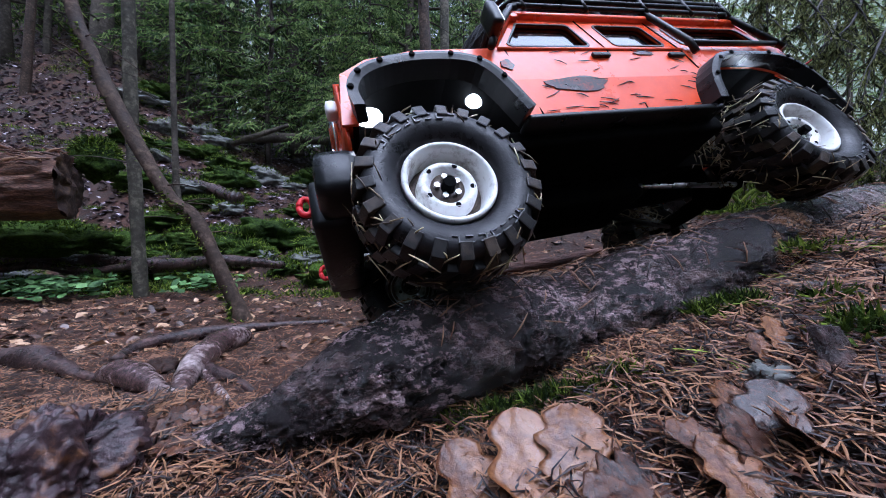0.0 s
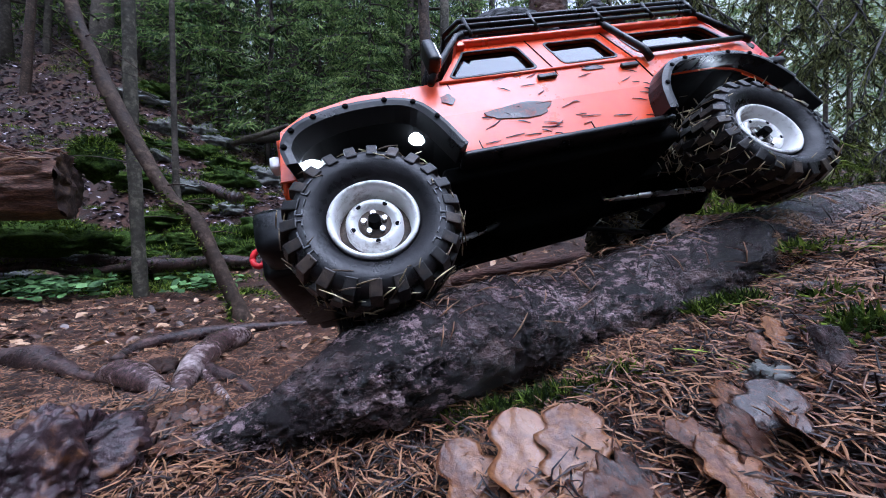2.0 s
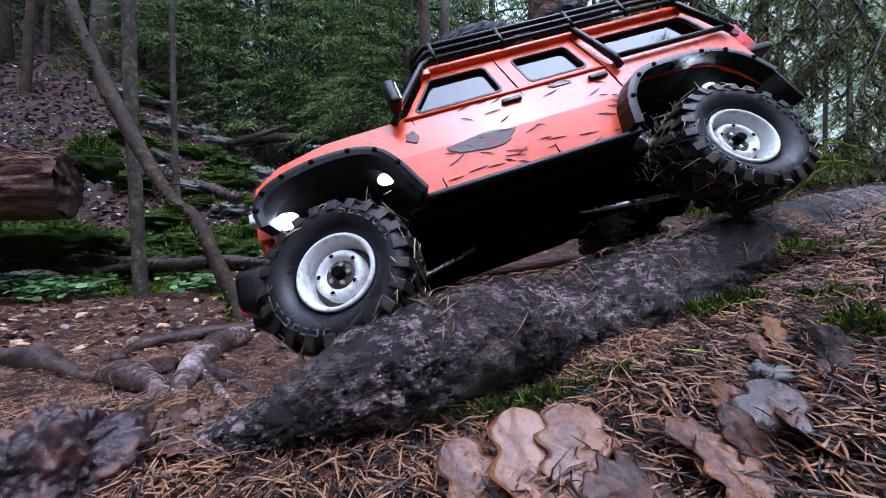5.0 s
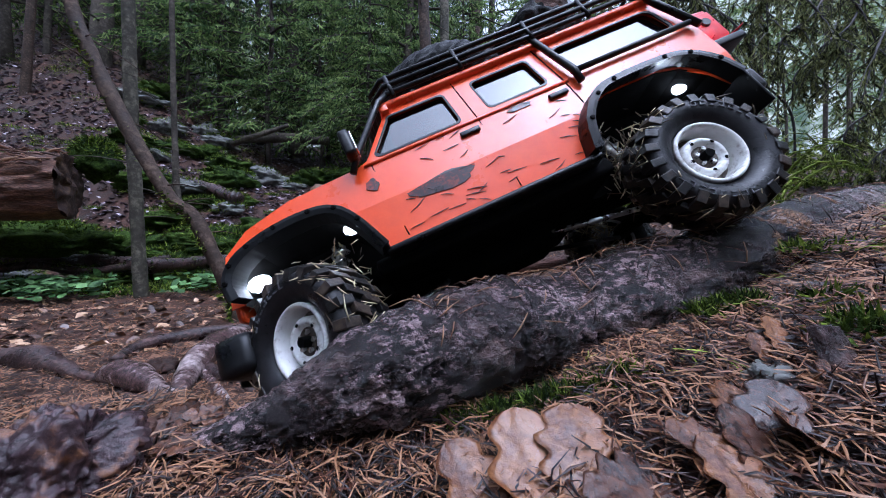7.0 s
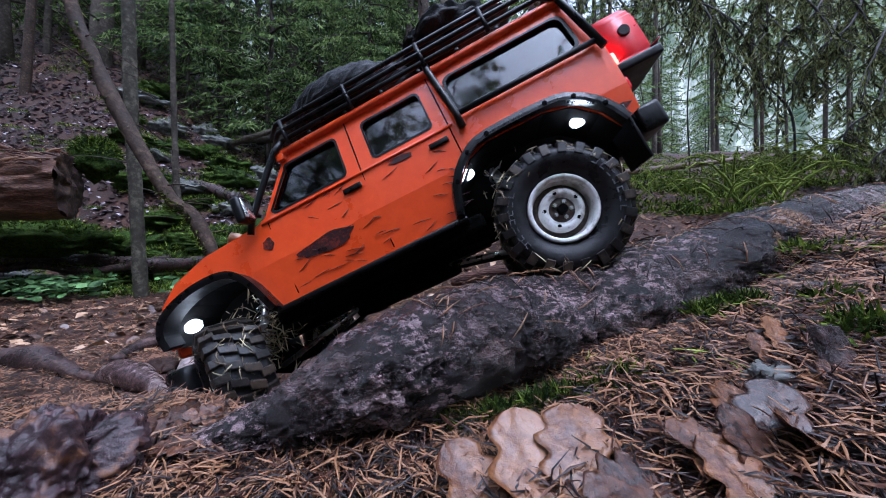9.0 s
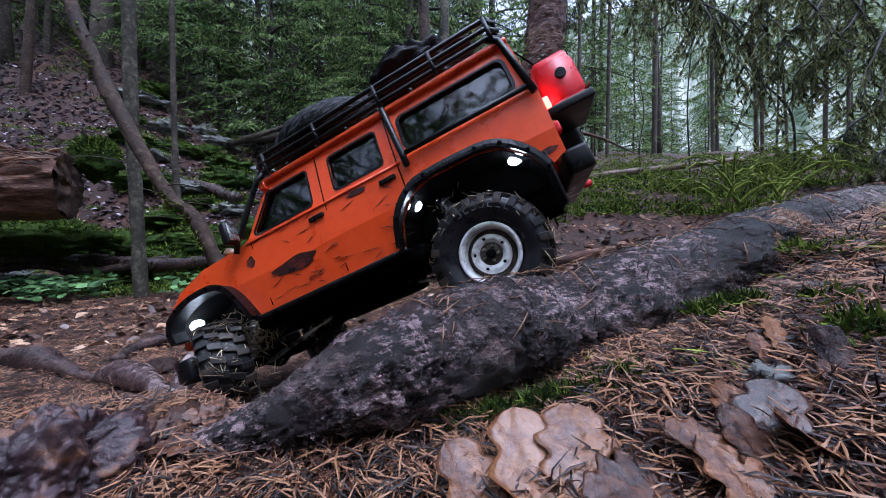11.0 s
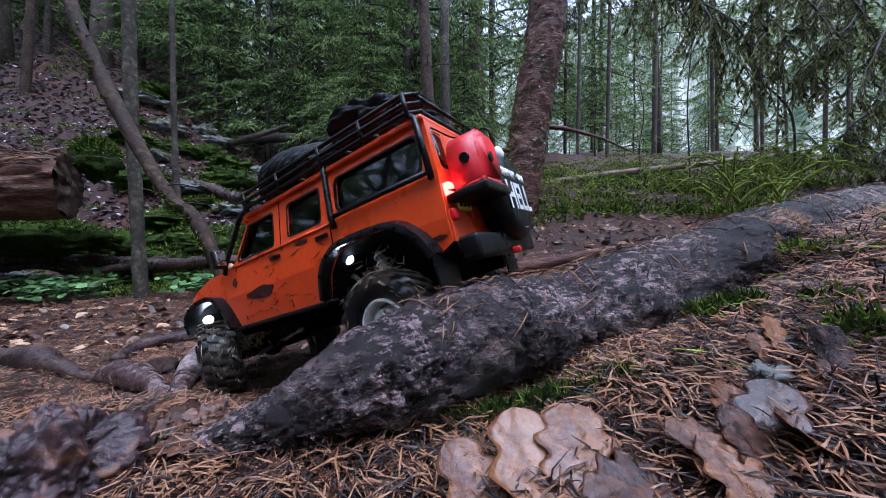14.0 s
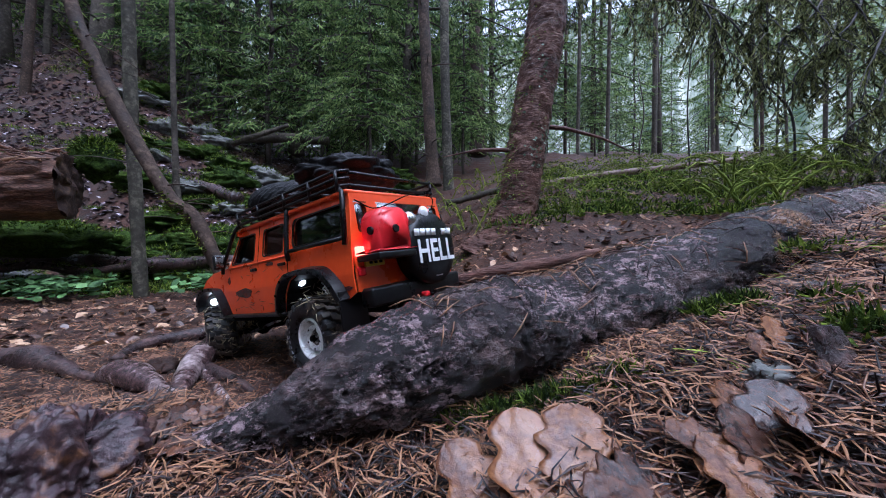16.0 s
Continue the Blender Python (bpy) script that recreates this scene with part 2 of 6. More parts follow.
def tube(points, radii, sides=8, cap=True, wobble=0.0, freq=20.0, seed=0.0):
    """Verts and faces of a tube along points; radii one number or one for each point."""
    pts = [Vector(p) for p in points]
    if not isinstance(radii, (list, tuple, np.ndarray)):
        radii = [radii] * len(pts)
    verts, faces, up = [], [], None
    for i, p in enumerate(pts):
        d = (pts[min(i + 1, len(pts) - 1)] - pts[max(i - 1, 0)]).normalized()
        if up is None:
            up = d.orthogonal().normalized()
        up = (up - d * up.dot(d)).normalized()
        side = d.cross(up)
        for k in range(sides):
            a = 2 * math.pi * k / sides
            r = radii[i]
            o = up * math.cos(a) + side * math.sin(a)
            if wobble:
                q = (p + o * r) * freq
                r *= 1 + wobble * fbm(q.x + seed, q.y, q.z)
            verts.append(p + o * r)
    for i in range(len(pts) - 1):
        for k in range(sides):
            a, b = i * sides + k, i * sides + (k + 1) % sides
            faces.append((a, b, b + sides, a + sides))
    if cap:
        faces.append(tuple(range(sides))[::-1])
        faces.append(tuple(range(len(verts) - sides, len(verts))))
    return verts, faces


def merge(pieces):
    verts, faces = [], []
    for v, f in pieces:
        o = len(verts)
        verts += list(v)
        faces += [tuple(i + o for i in q) for q in f]
    return verts, faces


def bend(points, steps=8):
    """A smooth curve through points (Catmull-Rom); works on tuples of any length."""
    p = np.array(points, float)
    p = np.vstack([2 * p[0] - p[1], p, 2 * p[-1] - p[-2]])
    out = []
    for i in range(1, len(p) - 2):
        for k in range(steps):
            t = k / steps
            out.append(0.5 * (2 * p[i] + (p[i + 1] - p[i - 1]) * t + (2 * p[i - 1] - 5 * p[i] + 4 * p[i + 1] - p[i + 2]) * t * t
                              + (3 * p[i] - p[i - 1] - 3 * p[i + 1] + p[i + 2]) * t ** 3))
    return np.array(out + [p[-2]])


# ---------------------------------------------------------------- ground
LOG = bend([(-0.16, 0.185, -0.118, 0.007), (-0.11, 0.178, -0.100, 0.013), (-0.07, 0.178, -0.081, 0.019), (-0.03, 0.187, -0.066, 0.028),
            (0.028, 0.222, -0.056, 0.033), (0.097, 0.26, -0.050, 0.033), (0.15, 0.268, -0.031, 0.032), (0.22, 0.28, -0.012, 0.029),
            (0.30, 0.30, 0.016, 0.024), (0.466, 0.37, 0.046, 0.022), (0.64, 0.44, 0.066, 0.021), (0.85, 0.52, 0.085, 0.02)], 12)


def height(x, y):
    """The ground's height; x and y are arrays."""
    x, y = np.asarray(x, float), np.asarray(y, float)
    axis = np.interp(x, LOG[:, 0], LOG[:, 1])
    slope = np.where(x > 0, 0.28 * np.minimum(x, 0.32) + 0.06 * np.maximum(x - 0.32, 0), 0.06 * x)
    near = -0.100 + slope + 0.22 * (np.clip(y, -0.2, 0.45) - 0.2)
    near = np.where(x < -0.1, near + 0.10 * np.minimum(x + 0.1, 0) * 0.5, near)
    near = near - 0.021 * np.exp(-((y - axis + 0.030) / 0.032) ** 2) * ramp01(0.0, 0.06, x) * (1 - ramp01(0.21, 0.30, x))
    wide = np.maximum(1, y / 0.6)
    track = -0.205 + 0.155 * ramp01(-0.12, 0.14, x / wide) + 0.06 * np.clip(x - 0.2, 0, 2)
    width = 0.03 + 0.16 * ramp01(-0.08, -0.2, x)
    z = near + 0.008 + (track - near - 0.008) * ramp01(0, 1, (y - axis - 0.012) / width)
    u = x / np.maximum(y, 0.3)
    right = ramp01(-0.25, 0.35, u)
    z = z + right * 0.30 * np.clip(y - 0.75, 0, 7) + (1 - right) * 0.42 * np.maximum(np.clip(y - 1.75, 0, 6), 0)
    z = z + ramp01(-0.40, -1.05, u) * 0.62 * np.clip(y - 1.9, 0, 8)
    z = z + 0.10 * np.clip(y - 8, 0, 40)
    return z


def rough_height(x, y):
    z = float(height(x, y))
    d = math.hypot(x, y)
    z += 0.006 * fbm(x * 14, y * 14, 3.1) * min(1, d / 0.3) + 0.02 * fbm(x * 3, y * 3, 8.0) * min(1, max(0, d - 0.5))
    return z + 0.10 * fbm(x * 0.9, y * 0.9, 1.0) * min(1, max(0, d - 1.5) / 2)


def build_ground():
    rings = [0.0] + list(0.03 * 1.033 ** np.arange(0, 240))
    angles = np.radians(np.concatenate([np.linspace(-62, 62, 260), np.linspace(66, 294, 40)]))
    verts, faces = [], []
    n = len(angles)
    for r in rings:
        for a in angles:
            x, y = r * math.sin(a), r * math.cos(a)
            verts.append((x, y, rough_height(x, y)))
    for i in range(len(rings) - 1):
        for k in range(n):
            a, b = i * n + k, i * n + (k + 1) % n
            faces.append((a, b, b + n, a + n))
    g = new("ground", mesh("ground", verts, faces, SOIL))
    tagged(g, "brown forest floor of soil, needles and humus", "ground", kind="structure")
    return g


build_ground()


def build_log():
    verts, faces = [], []
    sides = 150
    rows = bend([tuple(p) for p in LOG], 6)
    axis = [Vector(p[:3]) for p in rows]
    for i, p in enumerate(axis):
        d = (axis[min(i + 1, len(axis) - 1)] - axis[max(i - 1, 0)]).normalized()
        side = d.cross(Vector((0, 0, 1))).normalized()
        up = side.cross(d)
        s = i / len(axis)
        for k in range(sides):
            a = 2 * math.pi * k / sides
            o = side * math.cos(a) + up * math.sin(a)
            r = rows[i][3]
            q = p + o * r
            plate = noise.voronoi((q.x * 55, q.y * 80, q.z * 80))[0]
            r += r * (0.14 * fbm(q.x * 18, q.y * 18, q.z * 18) + 0.10 * fbm(q.x * 70, q.y * 90, q.z * 90))
            flake = noise.voronoi((q.x * 120 + 3, q.y * 190, q.z * 190))[0]
            scab = max(0.0, min(1.0, 0.5 + 2.5 * fbm(q.x * 13 * 0.8, q.y * 13, q.z * 13)))
            scab *= 1 - 0.7 * max(0.0, math.sin(a))
            r += 0.0052 * (min(0.45, plate[1] - plate[0]) - 0.2) * scab
            r += 0.0040 * (min(0.5, flake[1] - flake[0]) - 0.2) * (0.15 + scab)
            ledge = 16 * (a + 0.5 * fbm(q.x * 22, a * 1.5, 9.0)) / math.pi
            r += 0.0024 * ((ledge % 1.0) ** 2 - 0.33) * scab
            verts.append(p + o * r)
    for i in range(len(axis) - 1):
        for k in range(sides):
            a, b = i * sides + k, i * sides + (k + 1) % sides
            faces.append((a, b, b + sides, a + sides))
    faces.append(tuple(range(sides))[::-1])
    faces.append(tuple(range(len(verts) - sides, len(verts))))
    ob = new("fallen_log", mesh("fallen_log", verts, faces, BARK_WET, False))
    tagged(ob, "wet dark fallen log with peeling flaky grey bark", "log")
    return ob


build_log()


# ---------------------------------------------------------------- the model car
def flank(x, z, side=1, out=0.0):
    """A point on the body's flank."""
    y = 0.097 - 0.003 * min(1, abs(z - 0.14) / 0.04) if z < 0.18 else 0.094 - 0.011 * (z - 0.18) / 0.06
    return Vector((x, side * (y + out), z))


def rounded(x0, z0, x1, z1, r=0.006, top_in=0.0, top_in2=0.0):
    """A rounded window outline; top_in and top_in2 draw in its top corners."""
    pts = []
    for cx, cz, a0, dx in ((x1 - r, z1 - r, 0, -top_in2), (x0 + r, z1 - r, 90, top_in), (x0 + r, z0 + r, 180, 0), (x1 - r, z0 + r, 270, 0)):
        for k in range(4):
            a = radians(a0 + 30 * k)
            pts.append((cx + dx + r * math.cos(a), cz + r * math.sin(a)))
    return pts


def sheet(outline, holes, place, thick):
    """A sheet with holes, cut in the x-z plane, put in place by place(x, z), thick metres deep."""
    bm = bmesh.new()
    edges = []
    for loop in [outline] + holes:
        vs = [bm.verts.new((x, 0, z)) for x, z in loop]
        edges += [bm.edges.new((vs[i], vs[(i + 1) % len(vs)])) for i in range(len(vs))]
    bmesh.ops.triangle_fill(bm, use_beauty=True, use_dissolve=False, edges=edges)
    for z in (0.10, 0.14, 0.18):
        bmesh.ops.bisect_plane(bm, geom=list(bm.verts) + list(bm.edges) + list(bm.faces), plane_co=(0, 0, z), plane_no=(0, 0, 1))
    r = bmesh.ops.extrude_face_region(bm, geom=list(bm.faces))
    inner = {v for v in r["geom"] if isinstance(v, bmesh.types.BMVert)}
    for v in bm.verts:
        p, n = place(v.co.x, v.co.z), Vector((0, 0, 0))
        if v in inner:
            p = p + thick
        v.co = p
    bmesh.ops.recalc_face_normals(bm, faces=list(bm.faces))
    return bm


WIN = [rounded(-0.011, 0.184, 0.068, 0.226, 0.005, 0.0, 0.022), rounded(-0.099, 0.186, -0.040, 0.226, 0.005), rounded(-0.238, 0.188, -0.126, 0.226, 0.008)]
REAR_ARCH = [(-0.090, 0.100), (-0.098, 0.125), (-0.115, 0.143), (-0.135, 0.150), (-0.185, 0.150), (-0.206, 0.144), (-0.224, 0.128), (-0.234, 0.110)]
FRONT_ARCH = [(0.202, 0.108), (0.204, 0.121), (0.198, 0.133), (0.183, 0.142), (0.161, 0.148), (0.134, 0.149), (0.115, 0.143), (0.102, 0.127), (0.090, 0.100)]
BODY = [(-0.252, 0.118), (-0.254, 0.180), (-0.248, 0.240), (0.040, 0.240), (0.078, 0.184), (0.088, 0.180), (0.150, 0.177), (0.188, 0.166), (0.207, 0.150),
        (0.212, 0.108)] + FRONT_ARCH + REAR_ARCH


def strip(points, place, width, thick, material, name, parent, label=""):
    """A band that follows points along a flank, standing width out of it."""
    bm = bmesh.new()
    rows = []
    for i, (x, z) in enumerate(points):
        a, b = points[max(i - 1, 0)], points[min(i + 1, len(points) - 1)]
        nx, nz = -(b[1] - a[1]), b[0] - a[0]
        l = math.hypot(nx, nz)
        nx, nz = nx / l * thick, nz / l * thick
        p0, p1 = place(x, z, 0), place(x, z, width)
        q1, q0 = place(x + nx, z + nz, width * 0.92), place(x + nx * 1.6, z + nz * 1.6, 0)
        drop = place(x - nx * 0.6, z - nz * 0.6, width * 1.0)
        rows.append([bm.verts.new(p) for p in (p0, drop, p1, q1, q0)])
    for a, b in zip(rows, rows[1:]):
        for k in range(4):
            bm.faces.new((a[k], a[k + 1], b[k + 1], b[k]))
        bm.faces.new((a[4], a[0], b[0], b[4]))
    bm.faces.new(rows[0])
    bm.faces.new(rows[-1][::-1])
    bmesh.ops.recalc_face_normals(bm, faces=list(bm.faces))
    return part(name, bm, material, parent, label, smooth=False)


def tube_part(name, points, r, material, parent, label="", sides=8):
    v, f = tube(points, r, sides)
    return child(name, mesh(name, v, f, material), parent, label)


def tyre_mesh():
    """A tyre of radius 53.5 mm about the y axis, outer face at +y; sidewalls rounded, with bulging shoulders."""
    prof = [(0.0275, 0.014), (0.031, 0.0185), (0.036, 0.0215), (0.042, 0.0225), (0.0465, 0.0205), (0.0485, 0.0165), (0.049, 0.008), (0.049, -0.008),
            (0.0485, -0.0165), (0.0465, -0.0205), (0.042, -0.0225), (0.036, -0.0215), (0.0275, -0.015), (0.026, 0.0)]
    n, verts, faces = 72, [], []
    for k in range(n):
        a = 2 * math.pi * k / n
        verts += [(r * math.cos(a), y, r * math.sin(a)) for r, y in prof]
    m = len(prof)
    for k in range(n):
        for i in range(m):
            a, b = k * m + i, k * m + (i + 1) % m
            c, d = ((k + 1) % n) * m + (i + 1) % m, ((k + 1) % n) * m + i
            faces.append((a, b, c, d))
    return mesh("tyre", verts, faces, RUBBER)


MUDDY = mat("muddy_rubber", (0.004, 0.0035, 0.0035), (0.055, 0.038, 0.027), 0.42, 45, third=(0.012, 0.0095, 0.0085), bump=0.4, piece=0.3, spec=0.3)


def lug_mesh(kind):
    """One tread block: 0 for the crown, 1 for the shoulder."""
    bm = bmesh.new()
    if kind == 0:
        box(bm, -0.0036, 0.0036, -0.0062, 0.0062, 0.0470, 0.0533, 0.0008)
        for v in bm.verts:
            v.co.x += v.co.y * 0.35
    else:
        box(bm, -0.0034, 0.0034, 0.0105, 0.0215, 0.0455, 0.0535, 0.0008)
        for v in bm.verts:
            if v.co.y > 0.016 and v.co.z > 0.05:
                v.co.z -= 0.0025
            if v.co.y > 0.016 and v.co.z < 0.049:
                v.co.y += 0.0020
                v.co.z -= 0.0040
    me = bpy.data.meshes.new("tread_block")
    bm.to_mesh(me)
    bm.free()
    me.materials.append(MUDDY)
    return me


def rim_mesh():
    """A steel-look rim with a deep lip and a raised centre dish."""
    prof = [(0.0270, -0.016), (0.0265, 0.0135), (0.0272, 0.0160), (0.0262, 0.0172), (0.0244, 0.0170), (0.0232, 0.0140), (0.0224, 0.0020), (0.0205, -0.0020),
            (0.0180, -0.0010), (0.0172, 0.0098), (0.0150, 0.0122), (0.0122, 0.0114), (0.0105, 0.0084), (0.0092, 0.0076), (0.0001, 0.0076)]
    n, verts, faces = 64, [], []
    for k in range(n):
        a = 2 * math.pi * k / n
        verts += [(r * math.cos(a), y, r * math.sin(a)) for r, y in prof]
    m = len(prof)
    for k in range(n):
        for i in range(m - 1):
            a, b = k * m + i, k * m + i + 1
            c, d = ((k + 1) % n) * m + i + 1, ((k + 1) % n) * m + i
            faces.append((a, b, c, d))
    return mesh("rim", verts, faces, RIM)


def knob(r0, r1, y0, y1, n, material, x=0.0, z=0.0, name="bolt"):
    verts = [(x + r * math.cos(2 * math.pi * k / n), y, z + r * math.sin(2 * math.pi * k / n)) for r, y in ((r0, y0), (r1, y1)) for k in range(n)]
    faces = [(k, (k + 1) % n, n + (k + 1) % n, n + k) for k in range(n)] + [tuple(range(n, 2 * n))]
    return mesh(name, verts, faces, material, smooth=False)


def ring_mesh(name, r0, r1, y0, y1, material):
    """A thin dished ring about the y axis."""
    n = 40
    verts, faces = [], []
    for k in range(n):
        a = 2 * math.pi * k / n
        verts += [(r * math.cos(a), y, r * math.sin(a)) for r, y in ((r0, y0), ((r0 + r1) / 2, (y0 + y1) / 2), (r1, y1), (r1, y1 - 0.001), (r0, y0 - 0.001))]
    for k in range(n):
        for i in range(5):
            a, b = k * 5 + i, k * 5 + (i + 1) % 5
            faces.append((a, b, ((k + 1) % n) * 5 + (i + 1) % 5, ((k + 1) % n) * 5 + i))
    return mesh(name, verts, faces, material)


def needles_on_wheel(seed):
    """Straw and spruce needles stuck between the tread blocks."""
    rng = random.Random(seed)
    pieces = []
    for _ in range(230):
        a, y = rng.uniform(0, 6.283), rng.uniform(-0.022, 0.023)
        r = rng.uniform(0.047, 0.0545) if abs(y) < 0.019 else rng.uniform(0.038, 0.050)
        p = Vector((r * math.cos(a), y, r * math.sin(a)))
        d = Vector((rng.gauss(0, 1), rng.gauss(0, 1), rng.gauss(0, 1)))
        d = (d - p.normalized() * d.dot(p.normalized()) * 0.75).normalized() * rng.uniform(0.004, 0.011)
        pieces.append(tube([p - d, p + Vector((0, 0.001, 0)), p + d], [0.0003, 0.0005, 0.0002], 4))
    v, f = merge(pieces)
    return mesh("stuck_needles", v, f, DIRT)


def build_wheel(car, seed, mirror, meshes):
    """A wheel on its hub; its outer face looks to +y, or to -y where mirrored."""
    w = child("wheel", None, car)
    flip = pose(0, 0, 0, 0, 0, 180) if mirror else Matrix.Identity(4)
    tyre = child("tyre", meshes["tyre"], w, "knobbly black off-road tyre with mud", flip)
    for k in range(22):
        turn = flip @ Matrix.Rotation(2 * math.pi * k / 22, 4, "Y")
        child("tread_block", meshes["crown"], tyre, "", turn @ Matrix.Translation((0, 0.0062, 0)))
        child("tread_block", meshes["crown"], tyre, "", turn @ Matrix.Rotation(math.pi / 22, 4, "Y") @ Matrix.Translation((0, -0.0062, 0)))
        child("tread_block", meshes["shoulder"], tyre, "", turn @ Matrix.Rotation(math.pi / 22, 4, "Y"))
        child("tread_block", meshes["shoulder"], tyre, "", turn @ pose(0, 0, 0, 0, 0, 180))
    rim = child("rim", meshes["rim"], w, "white steel-look rim with mud specks", flip)
    for k in range(5):
        a = radians(72 * k + 12)
        child("bolt", meshes["bolt"], rim, "", flip @ Matrix.Translation((0.0066 * math.cos(a), 0, 0.0066 * math.sin(a))))
    for k in range(5):
        a = radians(72 * k + 48)
        child("rim_hole", meshes["hole"], rim, "", flip @ Matrix.Translation((0.0139 * math.cos(a), 0, 0.0139 * math.sin(a))))
    # ring and disc colour the hollows with mud and painted shade
    child("rim_recess", meshes["recess"], rim, "rim recess coloured for mud and painted shade", flip)
    child("rim_centre", meshes["centre"], rim, "dark rim centre", flip)
    child("hub_cap", meshes["hub"], rim, "black hub cap", flip)
    for a in (0, 170):
        child("raised_lettering", meshes["letters"], tyre, "worn pale raised tyre lettering", flip @ Matrix.Rotation(radians(a), 4, "Y"), "stuff")
    child("stuck_needles", needles_on_wheel(seed), tyre, "pine needles and straw", None, "stuff")
    return w


def letter_arc():
    """Worn raised marks in two arcs on the outer sidewall."""
    rng = random.Random(5)
    pieces = []
    for a0, a1, n in ((35, 105, 8),):
        for k in range(n):
            a = radians(a0 + (a1 - a0) * k / (n - 1))
            w = radians((a1 - a0) / n * 0.32)
            for r0, r1, s in ((0.0385, 0.0392, 1), (0.0420, 0.0427, 1), (0.0385, 0.0427, 0.2)):
                if rng.random() < 0.2:
                    continue
                off = rng.choice((-0.8, 0.0, 0.8)) * w if s < 1 else 0
                vs = [(r * math.cos(b), y, r * math.sin(b)) for y in (0.0215, 0.0231) for r, b in
                      ((r0, a + off - w * s), (r0, a + off + w * s), (r1, a + off + w * s), (r1, a + off - w * s))]
                pieces.append((vs, [(0, 1, 2, 3), (7, 6, 5, 4), (0, 4, 5, 1), (1, 5, 6, 2), (2, 6, 7, 3), (3, 7, 4, 0)]))
    v, f = merge(pieces)
    return mesh("raised_lettering", v, f, LETTER, smooth=False)


LETTER = mat("worn_letter_rubber", (0.03, 0.03, 0.03), (0.32, 0.32, 0.33), 0.5, 90, third=(0.10, 0.10, 0.11), bump=0.0)


def coil(p0, p1, r, wire, turns):
    p0, p1 = Vector(p0), Vector(p1)
    d = (p1 - p0).normalized()
    a = d.orthogonal().normalized()
    b = d.cross(a)
    n = turns * 12
    return tube([p0 + (p1 - p0) * (k / n) + r * (a * math.cos(2 * math.pi * k / 12) + b * math.sin(2 * math.pi * k / 12)) for k in range(n + 1)], wire, 5)


def words(name, text, size, material, parent, m, label):
    """Built-in font lettering as a mesh part, with a little depth."""
    cu = bpy.data.curves.new(name, "FONT")
    cu.body, cu.size, cu.extrude, cu.align_x, cu.offset = text, size, 0.0003, "CENTER", 0.0007
    tmp = new(name, cu)
    me = bpy.data.meshes.new_from_object(tmp.evaluated_get(bpy.context.evaluated_depsgraph_get()))
    bpy.data.objects.remove(tmp)
    me.materials.clear()
    me.materials.append(material)
    return child(name, me, parent, label, m)


